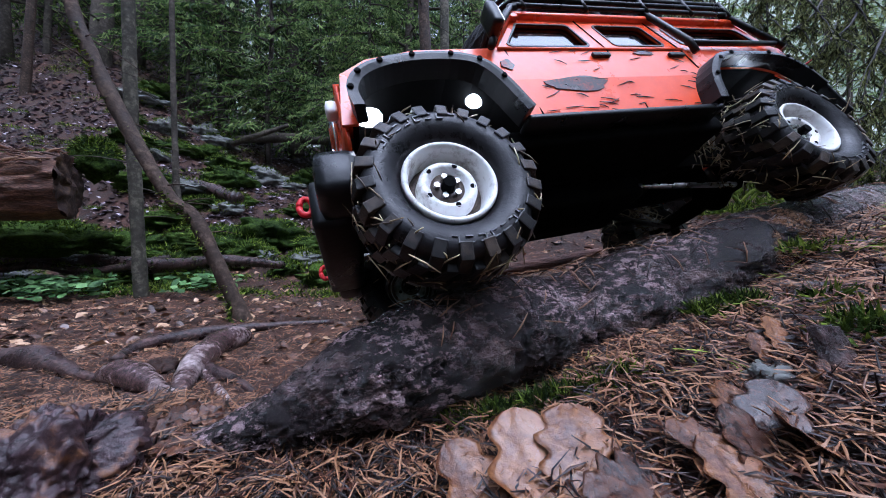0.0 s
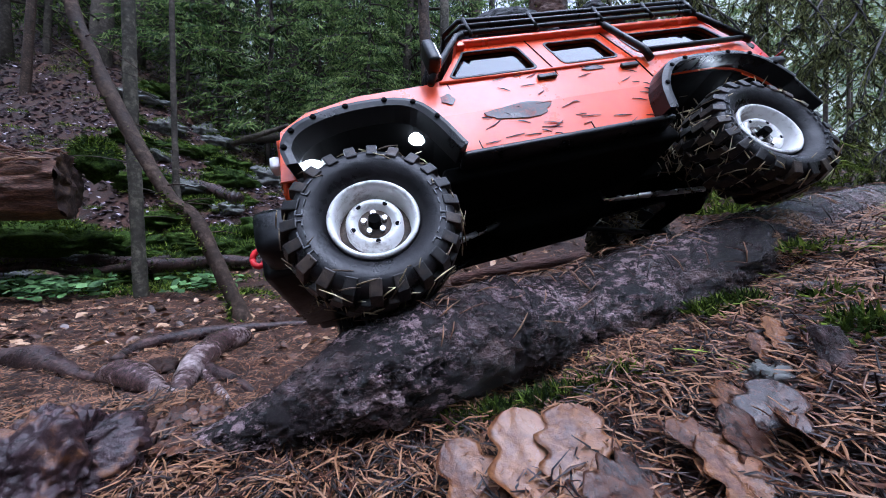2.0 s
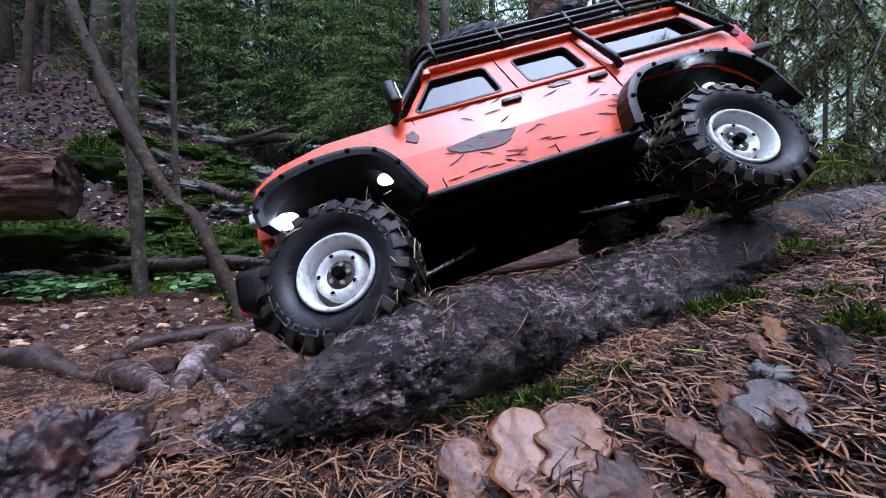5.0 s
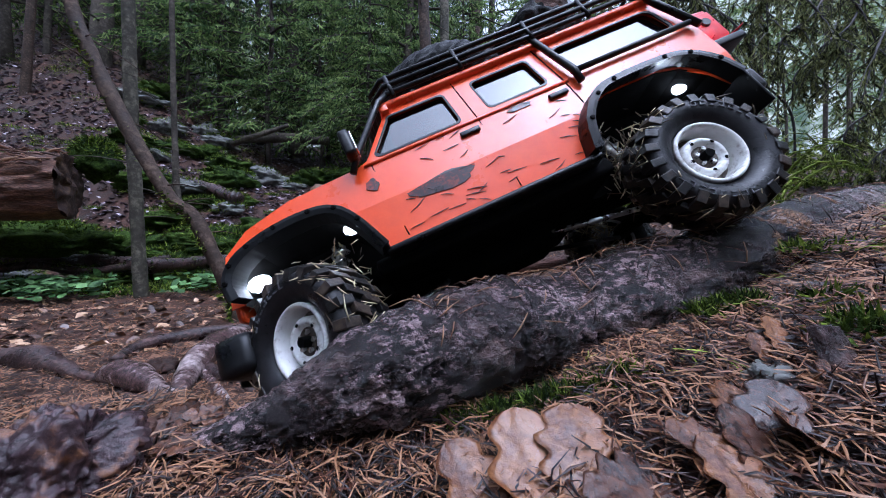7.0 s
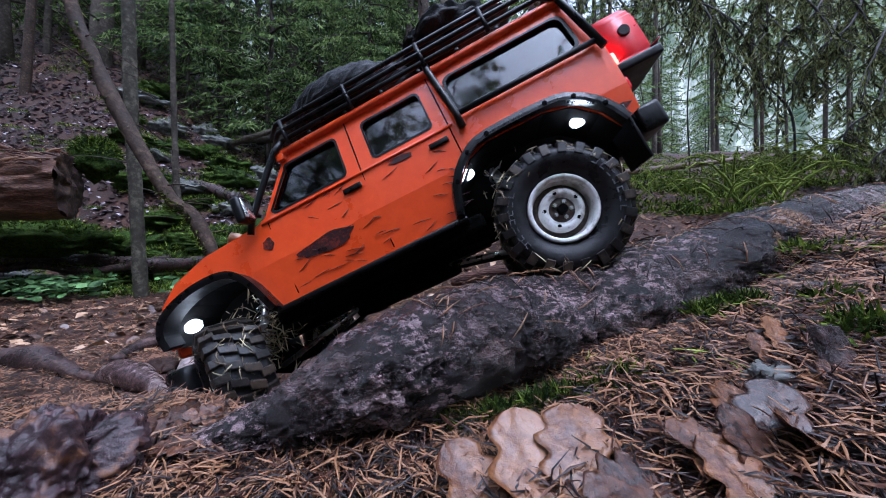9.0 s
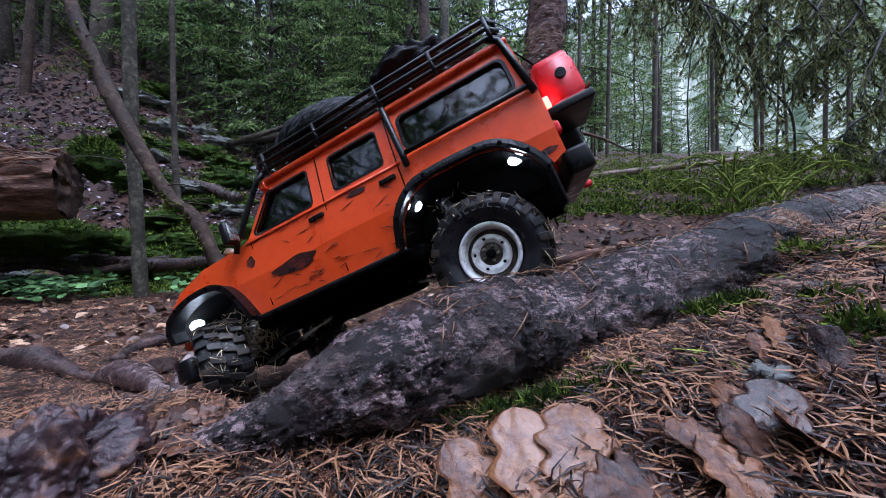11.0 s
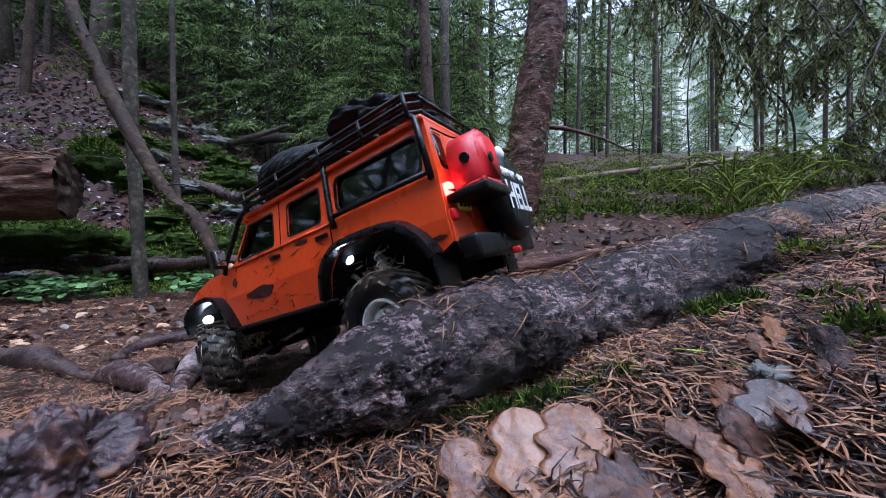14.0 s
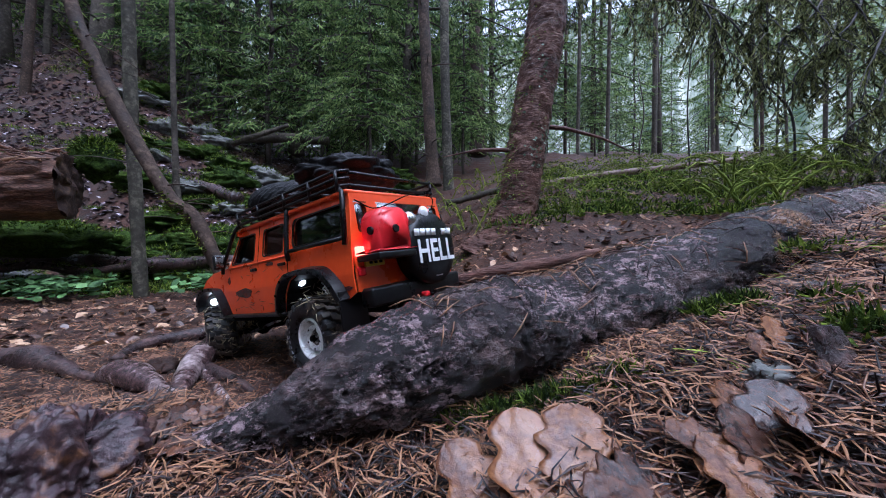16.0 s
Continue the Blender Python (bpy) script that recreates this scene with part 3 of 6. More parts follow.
def build_car():
    car = new("model_car")
    car.empty_display_size = 0.05
    tagged(car, "orange radio-controlled off-road model car splashed with mud and needles", "model car")
    body = None
    for side in (1, -1):
        b = part("body_side", sheet(BODY, WIN, lambda x, z: flank(x, z, side), Vector((0, -side * 0.002, 0))), PAINT, car,
                 "orange painted flank with scratches and mud", smooth=False)
        body = body or b
        for w in WIN:
            cx, cz = sum(p[0] for p in w) / len(w), sum(p[1] for p in w) / len(w)
            loop = [(cx + (x - cx) * 1.01, cz + (z - cz) * 1.01) for x, z in w]
            pane = part("window", sheet(loop, [], lambda x, z: flank(x, z, side, -0.0035), Vector((0, -side * 0.0008, 0))), TINTED, car,
                        "dark glossy side window", smooth=False)
            rim_loop = [(cx + (x - cx) * 1.04, cz + (z - cz) * 1.07) for x, z in w]
            part("window_seal", sheet(rim_loop, [[(cx + (x - cx) * 0.985, cz + (z - cz) * 0.97) for x, z in w]],
                                      lambda x, z: flank(x, z, side, 0.0006), Vector((0, -side * 0.0012, 0))), BLACK, pane, smooth=False)
        # seams of the doors, the belt moulding, handles
        for x0, z0, x1, z1 in ((0.072, 0.105, 0.076, 0.180), (-0.025, 0.104, -0.025, 0.236), (-0.112, 0.150, -0.112, 0.236)):
            a, c = flank(x0, z0, side, 0.0002), flank(x1, z1, side, 0.0002)
            mid = flank((x0 + x1) / 2, 0.18, side, 0.0002)
            tube_part("door_seam", [a, mid, c] if z1 > 0.2 else [a, c], 0.0006, CHASSIS, body, sides=5)
        tube_part("belt_moulding", [flank(0.082, 0.1785, side, 0.0006), flank(-0.115, 0.1785, side, 0.0006)], 0.0014, PAINT, body)
        for x in (-0.012, -0.098):
            bm = box(bmesh.new(), x - 0.009, x + 0.009, side * 0.0965 - 0.0015, side * 0.0965 + 0.0015, 0.1660, 0.1705, 0.0008)
            part("door_handle", bm, BLACK, car, "black door handle")
        bm = box(bmesh.new(), -0.093, 0.092, side * 0.096 - 0.010, side * 0.096 + 0.007, 0.0945, 0.0995, 0.0020)
        part("side_step", bm, BLACK, car, "scuffed black rock slider")
        strip(bend(FRONT_ARCH, 3), lambda x, z, o: flank(x, min(z, 0.16), side, o) + Vector((0, 0, max(0, z - 0.16))), 0.015, 0.0042, BLACK, "fender_flare", car, "black wide fender flare")
        strip(bend(REAR_ARCH[::-1], 3), lambda x, z, o: flank(x, min(z, 0.16), side, o) + Vector((0, 0, max(0, z - 0.16))), 0.015, 0.0042, BLACK, "fender_flare", car, "black wide fender flare")
        for arch in (FRONT_ARCH, REAR_ARCH):
            for x, z in arch[1:-1]:
                nub = knob(0.0022, 0.0017, 0.0, 0.0012, 6, CHASSIS, name="flare_bolt")
                child("flare_bolt", nub, car, "", Matrix.Translation(flank(x, z, side, 0.0150)) @ pose(0, 0, 0, 0, 0, 0 if side > 0 else 180))
        # inner arches
        for arch in (FRONT_ARCH, REAR_ARCH):
            rows = [[(x, side * y, z - 0.001) for x, z in arch] for y in (0.094, 0.042)]
            n = len(arch)
            faces = [(k, k + 1, n + k + 1, n + k) for k in range(n - 1)] + [tuple(range(n, 2 * n))]
            child("inner_arch", mesh("inner_arch", rows[0] + rows[1], faces, CHASSIS, False), car)
        # cage over the flank
        cage = [flank(-0.117, 0.247, side, 0.006), flank(-0.117, 0.236, side, 0.0065), flank(-0.122, 0.183, side, 0.0065), flank(-0.122, 0.170, side, 0.004)]
        tube_part("cage_tube", cage, 0.0033, BLACK, car, "black cage tube")
        tube_part("cage_tube", [flank(-0.120, 0.183, side, 0.005), flank(-0.247, 0.183, side, 0.005)], 0.0026, BLACK, car)
        tube_part("cage_tube", [Vector((-0.232, side * 0.088, 0.249)), flank(-0.243, 0.239, side, 0.006), flank(-0.250, 0.175, side, 0.006)], 0.0033, BLACK, car)
        tube_part("cage_tube", [Vector((0.034, side * 0.088, 0.249)), Vector((0.046, side * 0.092, 0.240)), flank(0.086, 0.183, side, 0.008), flank(0.092, 0.172, side, 0.006)],
                  0.0030, BLACK, car)
        # mirror
        bm = box(bmesh.new(), 0.082, 0.091, side * 0.108 - 0.008, side * 0.108 + 0.008, 0.180, 0.205, 0.003)
        mirror = part("wing_mirror", bm, BLACK, car, "black wing mirror")
        tube_part("mirror_arm", [flank(0.082, 0.188, side), Vector((0.086, side * 0.106, 0.188))], 0.002, BLACK, mirror)
        bm = box(bmesh.new(), 0.0805, 0.0818, side * 0.108 - 0.006, side * 0.108 + 0.006, 0.183, 0.202, 0.0005)
        part("mirror_glass", bm, STEEL, mirror)
        # worn prints on the door and wing
        for x0, z0, w, h in ((0.030, 0.134, 0.056, 0.015), (-0.062, 0.1725, 0.022, 0.0055), (0.082, 0.158, 0.011, 0.012), (-0.238, 0.124, 0.020, 0.005)):
            loop = [(x0 + w * (0.5 + 0.07 * math.sin(5 * a + w * 900)) * math.cos(a), z0 + h * (0.5 + 0.1 * math.sin(3 * a + w * 700)) * math.sin(a)) for a in np.linspace(0, 2 * math.pi, 19)[:-1]]
            part("print", sheet(loop, [], lambda x, z: flank(x, z, side, 0.0009), Vector((0, -side * 0.0006, 0))), DECAL, body, "worn dark print", smooth=False)
        # lamps inside the arches, in the nose and tail
        for x, y, z in ((0.193, 0.066, 0.124), (0.112, 0.064, 0.137), (-0.108, 0.058, 0.138), (-0.214, 0.058, 0.136)):
            bm = bmesh.new()
            bmesh.ops.create_icosphere(bm, subdivisions=2, radius=0.0072 if x > 0.15 else 0.0058, matrix=Matrix.Translation((x, side * (y + 0.018), z)) @ Matrix.Diagonal((1.3, 0.9, 0.9, 1)))
            part("arch_lamp", bm, LED, car, "glowing white arch lamp")
        bm = box(bmesh.new(), -0.2595, -0.252, side * 0.085 - 0.0055, side * 0.085 + 0.0055, 0.159, 0.171, 0.002)
        part("tail_lamp", bm, TAIL, car, "glowing red tail lamp")
        bm = box(bmesh.new(), -0.2585, -0.252, side * 0.086 - 0.005, side * 0.086 + 0.005, 0.136, 0.147, 0.002)
        part("reverse_lamp", bm, RED, car, "red rear reflector")
        bm = box(bmesh.new(), 0.2115, 0.2190, side * 0.058 - 0.011, side * 0.058 + 0.011, 0.122, 0.144, 0.005)
        part("headlight", bm, CLEAR, car, "round clear headlight")
        bm = box(bmesh.new(), 0.2115, 0.2195, side * 0.082 - 0.005, side * 0.082 + 0.005, 0.128, 0.139, 0.003)
        part("indicator", bm, WHITE, car, "small white indicator")
        # red tow shackles
        ring = [(0.2415 + 0.0042 * math.cos(a), side * 0.055, 0.080 + 0.0062 * math.sin(a)) for a in np.linspace(0, 2 * math.pi, 14)]
        tube_part("tow_shackle", ring, 0.0021, RED, car, "red metal tow shackle")
        # mud flap and rear shackle
        bm = box(bmesh.new(), -0.2365, -0.234, side * 0.088 - 0.020, side * 0.088 + 0.020, 0.076, 0.122, 0.001)
        part("mud_flap", bm, BLACK, car, "black mud flap")
    # closed shell: roof, hood, windscreen, nose, tail, floor
    bm = box(bmesh.new(), -0.250, 0.044, -0.089, 0.089, 0.2355, 0.2415, 0.0025)
    part("roof", bm, PAINT, car, "orange roof panel")
    bm = box(bmesh.new(), 0.084, 0.208, -0.062, 0.062, 0.171, 0.1815, 0.004)
    for v in bm.verts:
        v.co.z -= max(0, v.co.x - 0.15) * 0.30
    part("bonnet", bm, PAINT, car, "orange bonnet")
    for side in (1, -1):
        bm = box(bmesh.new(), 0.088, 0.207, side * 0.078 - 0.017, side * 0.078 + 0.016, 0.1715, 0.1790, 0.003)
        for v in bm.verts:
            v.co.z -= max(0, v.co.x - 0.14) * 0.36
        part("wing_top", bm, PAINT, car, "orange front wing")
    bm = box(bmesh.new(), 0.2080, 0.2120, -0.090, 0.090, 0.099, 0.151, 0.004)
    part("nose_panel", bm, PAINT, car, "orange nose panel")
    grille = part("grille", box(bmesh.new(), 0.2135, 0.2180, -0.044, 0.044, 0.116, 0.148, 0.002), BLACK, car, "black grille")
    for k in range(6):
        part("grille_slat", box(bmesh.new(), 0.2175, 0.2195, -0.040, 0.040, 0.119 + 0.005 * k, 0.1215 + 0.005 * k), CHASSIS, grille)
    bm = bmesh.new()
    q = [bm.verts.new(p) for p in ((0.080, -0.086, 0.184), (0.080, 0.086, 0.184), (0.044, 0.082, 0.234), (0.044, -0.082, 0.234))]
    bm.faces.new(q)
    r = bmesh.ops.extrude_face_region(bm, geom=list(bm.faces))
    bmesh.ops.translate(bm, verts=[v for v in r["geom"] if isinstance(v, bmesh.types.BMVert)], vec=(-0.001, 0, -0.001))
    bmesh.ops.recalc_face_normals(bm, faces=list(bm.faces))
    part("windscreen", bm, TINTED, car, "dark windscreen", smooth=False)
    for y0, y1, z in ((-0.090, 0.090, 0.181), (-0.090, 0.090, 0.234)):
        x = 0.082 if z < 0.2 else 0.045
        part("screen_frame", box(bmesh.new(), x - 0.005, x + 0.003, y0, y1, z - 0.004, z + 0.004, 0.001), PAINT, car)
    tail = sheet([(-0.092, 0.118), (0.092, 0.118), (0.092, 0.182), (0.085, 0.238), (-0.085, 0.238), (-0.092, 0.182)],
                 [rounded(-0.044, 0.190, 0.044, 0.226, 0.005), rounded(-0.080, 0.188, -0.062, 0.224, 0.004), rounded(0.062, 0.188, 0.080, 0.224, 0.004)],
                 lambda x, z: Vector((-0.2535 + 0.004 * max(0, z - 0.18) / 0.06, x, z)), Vector((0.002, 0, 0)))
    tail_panel = part("tail_panel", tail, PAINT, car, "orange tail panel", smooth=False)
    for x0, x1 in ((-0.044, 0.044), (-0.080, -0.062), (0.062, 0.080)):
        part("rear_window", box(bmesh.new(), -0.2505, -0.2490, x0 - 0.001, x1 + 0.001, 0.187, 0.227), TINTED, car, "dark rear window")
    part("cabin_floor", box(bmesh.new(), -0.245, 0.150, -0.090, 0.090, 0.155, 0.162), CHASSIS, car)
    part("cabin_trim", box(bmesh.new(), -0.240, 0.060, -0.060, 0.060, 0.160, 0.180, 0.004), CHASSIS, car, "dark cabin interior")
    # chassis, bumpers, skid plate
    part("underbody", box(bmesh.new(), -0.105, 0.105, -0.088, 0.088, 0.086, 0.100, 0.004), CHASSIS, car, "black underbody")
    for y in (-0.034, 0.034):
        part("chassis_rail", box(bmesh.new(), -0.245, 0.208, y - 0.0035, y + 0.0035, 0.084, 0.152, 0.001), CHASSIS, car)
    part("gearbox", box(bmesh.new(), -0.060, 0.060, -0.030, 0.030, 0.066, 0.110, 0.008), CHASSIS, car, "black gearbox and skid plate")
    bm = box(bmesh.new(), 0.208, 0.239, -0.062, 0.062, 0.060, 0.096, 0.005)
    for y in (-0.077, 0.077):
        box(bm, 0.206, 0.233, y - 0.017, y + 0.017, 0.062, 0.092, 0.007)
    bumper = part("front_bumper", bm, BLACK, car, "black winch bumper")
    part("winch", box(bmesh.new(), 0.216, 0.230, -0.024, 0.024, 0.096, 0.108, 0.003), CHASSIS, bumper)
    bm = box(bmesh.new(), -0.272, -0.250, -0.088, 0.088, 0.098, 0.121, 0.004)
    part("rear_bumper", bm, BLACK, car, "black rear bumper")
    part("tow_hook", box(bmesh.new(), -0.279, -0.270, -0.005, 0.005, 0.096, 0.103, 0.002), RED, car, "red tow hook")
    # roof rack
    for side in (1, -1):
        for z, y in ((0.2470, 0.090), (0.2555, 0.091), (0.2650, 0.090)):
            tube_part("rack_rail", [(0.050, side * (y - 0.012), z - 0.002), (0.036, side * y, z), (-0.236, side * y, z), (-0.248, side * (y - 0.012), z)], 0.0024, BLACK, car,
                      "black roof-rack rail")
        for x in (0.030, -0.040, -0.117, -0.180, -0.238):
            tube_part("rack_post", [(x, side * 0.091, 0.241), (x, side * 0.0915, 0.266)], 0.0022, BLACK, car)
    for x in (0.048, 0.010, -0.030, -0.070, -0.110, -0.150, -0.190, -0.246):
        tube_part("rack_bar", [(x, -0.082, 0.247), (x, 0.082, 0.247)], 0.0024, BLACK, car)
    for k, x in enumerate((0.048, -0.246)):
        tube_part("rack_bar", [(x, -0.078, 0.263), (x, 0.078, 0.263)], 0.0024, BLACK, car)
    # netted load: a spare tyre lying on the rack under a black net, and a hump beside it
    load = net_load((-0.028, 0.000, 0.272), 0.080, 0.042, 0.020)
    child("netted_load", load, car, "spare tyre under black netting on the roof rack")
    bm = bmesh.new()
    bmesh.ops.create_icosphere(bm, subdivisions=5, radius=1.0)
    for v in bm.verts:
        n = v.co.normalized()
        k = 1 + 0.22 * fbm(n.x * 2.2 + 4, n.y * 2.2, n.z * 2.2) + 0.03 * fbm(n.x * 16, n.y * 16, n.z * 16)
        v.co = Vector((-0.150 + 0.072 * n.x * k, 0.076 * n.y * k, 0.288 + 0.030 * n.z * k))
    part("cargo_bag", bm, NET, car, "lumpy black netted bag on the roof rack")
    # jerry can
    can_outline = [(-0.024, 0.0), (0.024, 0.0), (0.026, 0.004), (0.026, 0.040), (0.014, 0.052), (-0.016, 0.052), (-0.026, 0.044), (-0.026, 0.004)]
    bm = sheet(can_outline, [], lambda x, z: Vector((-0.262 - 0.030, 0.058 + x, 0.160 + z)), Vector((0.032, 0, 0)))
    bmesh.ops.bevel(bm, geom=list(bm.edges), offset=0.0025, segments=2, affect="EDGES")
    can = part("jerry_can", bm, RED, car, "bright red jerry can on the tail")
    me = knob(0.0052, 0.0045, 0.0, 0.0025, 16, BLACK, name="can_cap")
    child("can_cap", me, can, "dark screw cap", Matrix.Translation((-0.278, 0.0835, 0.186)))
    child("can_cap", me, can, "", Matrix.Translation((-0.2915, 0.058, 0.186)) @ pose(0, 0, 0, 0, 0, 90))
    part("can_tray", box(bmesh.new(), -0.294, -0.254, 0.028, 0.090, 0.152, 0.160, 0.002), BLACK, car, "black can tray")
    # spare wheel cover with its printed plate
    verts, faces = [], []
    n = 40
    prof = [(0.0, -0.2870), (0.030, -0.2872), (0.044, -0.2860), (0.0495, -0.2810), (0.0505, -0.2740), (0.048, -0.2560)]
    for k in range(n):
        a = 2 * math.pi * k / n
        verts += [(x, -0.020 + max(r, 0.0002) * math.cos(a), 0.160 + max(r, 0.0002) * math.sin(a)) for r, x in prof]
    for k in range(n):
        for i in range(len(prof) - 1):
            a, b = k * len(prof) + i, ((k + 1) % n) * len(prof) + i
            faces.append((a, a + 1, b + 1, b))
    cover = child("spare_wheel_cover", mesh("spare_wheel_cover", verts, faces, BLACK), car, "black spare wheel cover with white lettering")
    m = Matrix.Translation((-0.2882, -0.020, 0.1415)) @ Matrix(((0, 0, -1, 0), (-1, 0, 0, 0), (0, 1, 0, 0), (0, 0, 0, 1)))
    words("lettering", "HELL", 0.043, WHITE, cover, m @ Matrix.Diagonal((0.82, 1.0, 1, 1)), "bold white lettering")
    for k in range(7):
        if k == 4:
            continue
        y = -0.020 + 0.036 - 0.0115 * k
        part("unreadable_print", box(bmesh.new(), -0.2885, -0.2872, y - 0.0044, y + 0.0044, 0.1765, 0.1855), WHITE, cover, "small white print")
    part("unreadable_print", box(bmesh.new(), -0.2865, -0.2850, -0.028, -0.014, 0.1205, 0.1255), WHITE, cover, "small white mark")
    bm = bmesh.new()
    bmesh.ops.create_icosphere(bm, subdivisions=2, radius=0.009, matrix=Matrix.Translation((-0.2800, -0.012, 0.2080)) @ Matrix.Diagonal((0.8, 0.85, 1.1, 1)))
    part("ornament", bm, WHITE, car, "small white round ornament")
    bm = bmesh.new()
    bmesh.ops.create_icosphere(bm, subdivisions=2, radius=0.011, matrix=Matrix.Translation((-0.2740, 0.012, 0.2000)))
    part("work_lamp", bm, STEEL, car, "shiny round work lamp")
    plate = part("number_plate", box(bmesh.new(), -0.2580, -0.2545, 0.050, 0.080, 0.146, 0.158, 0.0005), YELLOW, car, "small yellow plate")
    for k in range(3):
        part("plate_mark", box(bmesh.new(), -0.2586, -0.2578, 0.054 + 0.008 * k, 0.059 + 0.008 * k, 0.149, 0.155), CHASSIS, plate)
    tube_part("cable", bend([(-0.252, 0.080, 0.228), (-0.268, 0.060, 0.215), (-0.282, 0.010, 0.232), (-0.262, -0.060, 0.236), (-0.25, -0.07, 0.22)], 6), 0.0008, CHASSIS, car)
    # axles, links and shocks
    for x in (0.162, -0.162):
        v, f = merge([tube([(x, -0.075, 0.06), (x, -0.02, 0.06), (x, 0.02, 0.06), (x, 0.075, 0.06)], [0.007, 0.009, 0.009, 0.007], 12),
                      tube([(x - 0.02, 0.012, 0.062), (x, 0.012, 0.060), (x + 0.018, 0.012, 0.060)], [0.008, 0.017, 0.010], 12)])
        child("axle", mesh("axle", v, f, CHASSIS), car, "muddy black axle")
        s = 1 if x > 0 else -1
        for y in (-0.032, 0.032):
            tube_part("link", [(x - s * 0.012, y * 1.3, 0.054), (s * 0.045, y * 0.8, 0.078)], 0.0028, STEEL if y > 0 else BLACK, car)
        for side in (1, -1):
            p0, p1 = (x - s * 0.010, side * 0.062, 0.062), (x - s * 0.030, side * 0.050, 0.142)
            shock = tube_part("shock_absorber", [p0, p1], 0.0048, STEEL, car, "metal shock absorber with spring")
            v, f = coil(p0, p1, 0.0072, 0.0011, 9)
            child("spring", mesh("spring", v, f, STEEL), shock)
            rng = random.Random(int(x * 100) + side)
            pieces = []
            for _ in range(240):
                c = Vector((x + s * rng.gauss(-0.022, 0.012), side * rng.uniform(0.040, 0.082), rng.gauss(0.092, 0.020)))
                d = Vector((rng.gauss(0, 1), rng.gauss(0, 1), rng.gauss(0, 1))).normalized() * rng.uniform(0.003, 0.010)
                pieces.append(tube([c - d, c, c + d], [0.0003, 0.0006, 0.0003], 4))
            v, f = merge(pieces)
            child("caught_straw", mesh("caught_straw", v, f, DIRT), car, "caught straw and needles", None, "stuff")
    # a curled yellow leaf caught on the wing
    v, f = tube(bend([(0.118, 0.070, 0.181), (0.128, 0.074, 0.190), (0.136, 0.070, 0.186), (0.141, 0.066, 0.196)], 4), [0.002, 0.004, 0.0055, 0.006, 0.0065, 0.006, 0.005, 0.004, 0.0045, 0.004, 0.003, 0.002, 0.0008], 6)
    child("caught_leaf", mesh("caught_leaf", v, f, LITTER_BROWN), car, "curled tan leaf caught on the wing")
    # needles stuck to the flank
    rng = random.Random(9)
    pieces = []
    for _ in range(42):
        x, z, a, l = rng.uniform(-0.10, 0.085), rng.uniform(0.105, 0.178), rng.uniform(-0.6, 0.9), rng.uniform(0.003, 0.009)
        pieces.append(tube([flank(x - l * math.cos(a), z - l * math.sin(a), 1, 0.0006), flank(x, z, 1, 0.0009), flank(x + l * math.cos(a), z + l * math.sin(a) * 0.6, 1, 0.0006)],
                           [0.0002, 0.0005, 0.0002], 4))
    v, f = merge(pieces)
    child("flank_needles", mesh("flank_needles", v, f, DECAL), car, "needles stuck to the paint", None, "stuff")
    meshes = {"tyre": tyre_mesh(), "crown": lug_mesh(0), "shoulder": lug_mesh(1), "rim": rim_mesh(), "letters": letter_arc(),
              "bolt": knob(0.0021, 0.0018, 0.007, 0.0112, 6, STEEL), "hole": knob(0.0016, 0.0016, 0.0118, 0.0121, 12, CHASSIS, name="rim_hole"),
              "recess": ring_mesh("rim_recess", 0.0172, 0.0232, 0.0025, 0.0005, RIM_MUD_SHADE), "centre": ring_mesh("rim_centre", 0.0004, 0.0100, 0.0082, 0.0082, RIM_MUD_SHADE),
              "hub": knob(0.0042, 0.0036, 0.007, 0.0150, 12, CHASSIS, name="hub_cap")}
    wheels = [build_wheel(car, 11 + k, k % 2 == 1, meshes) for k in range(4)]
    return car, wheels


def net_load(c, R, r, squash):
    """A torus-like lump under a net, as one uneven mesh with a raised diamond grid."""
    verts, faces = [], []
    nu, nv = 96, 40
    for i in range(nu):
        a = 2 * math.pi * i / nu
        for k in range(nv):
            b = 2 * math.pi * k / nv
            rr = r * (0.78 + 0.10 * fbm(math.cos(a) * 2, math.sin(a) * 2, b * 0.3))
            if (i + k) % 4 == 0 or (i - k) % 4 == 0:
                rr += 0.0012
            rad = R * 0.72 + rr * math.cos(b)
            verts.append((c[0] + rad * math.cos(a), c[1] + rad * math.sin(a), c[2] + 0.004 + rr * 0.78 * math.sin(b)))
    for i in range(nu):
        for k in range(nv):
            faces.append((i * nv + k, ((i + 1) % nu) * nv + k, ((i + 1) % nu) * nv + (k + 1) % nv, i * nv + (k + 1) % nv))
    return mesh("netted_load", verts, faces, NET, smooth=False)


CAR, WHEELS = build_car()


# ---------------------------------------------------------------- trees
def on_ground(x, y, lift=0.0):
    return Vector((x, y, rough_height(x, y) + lift))


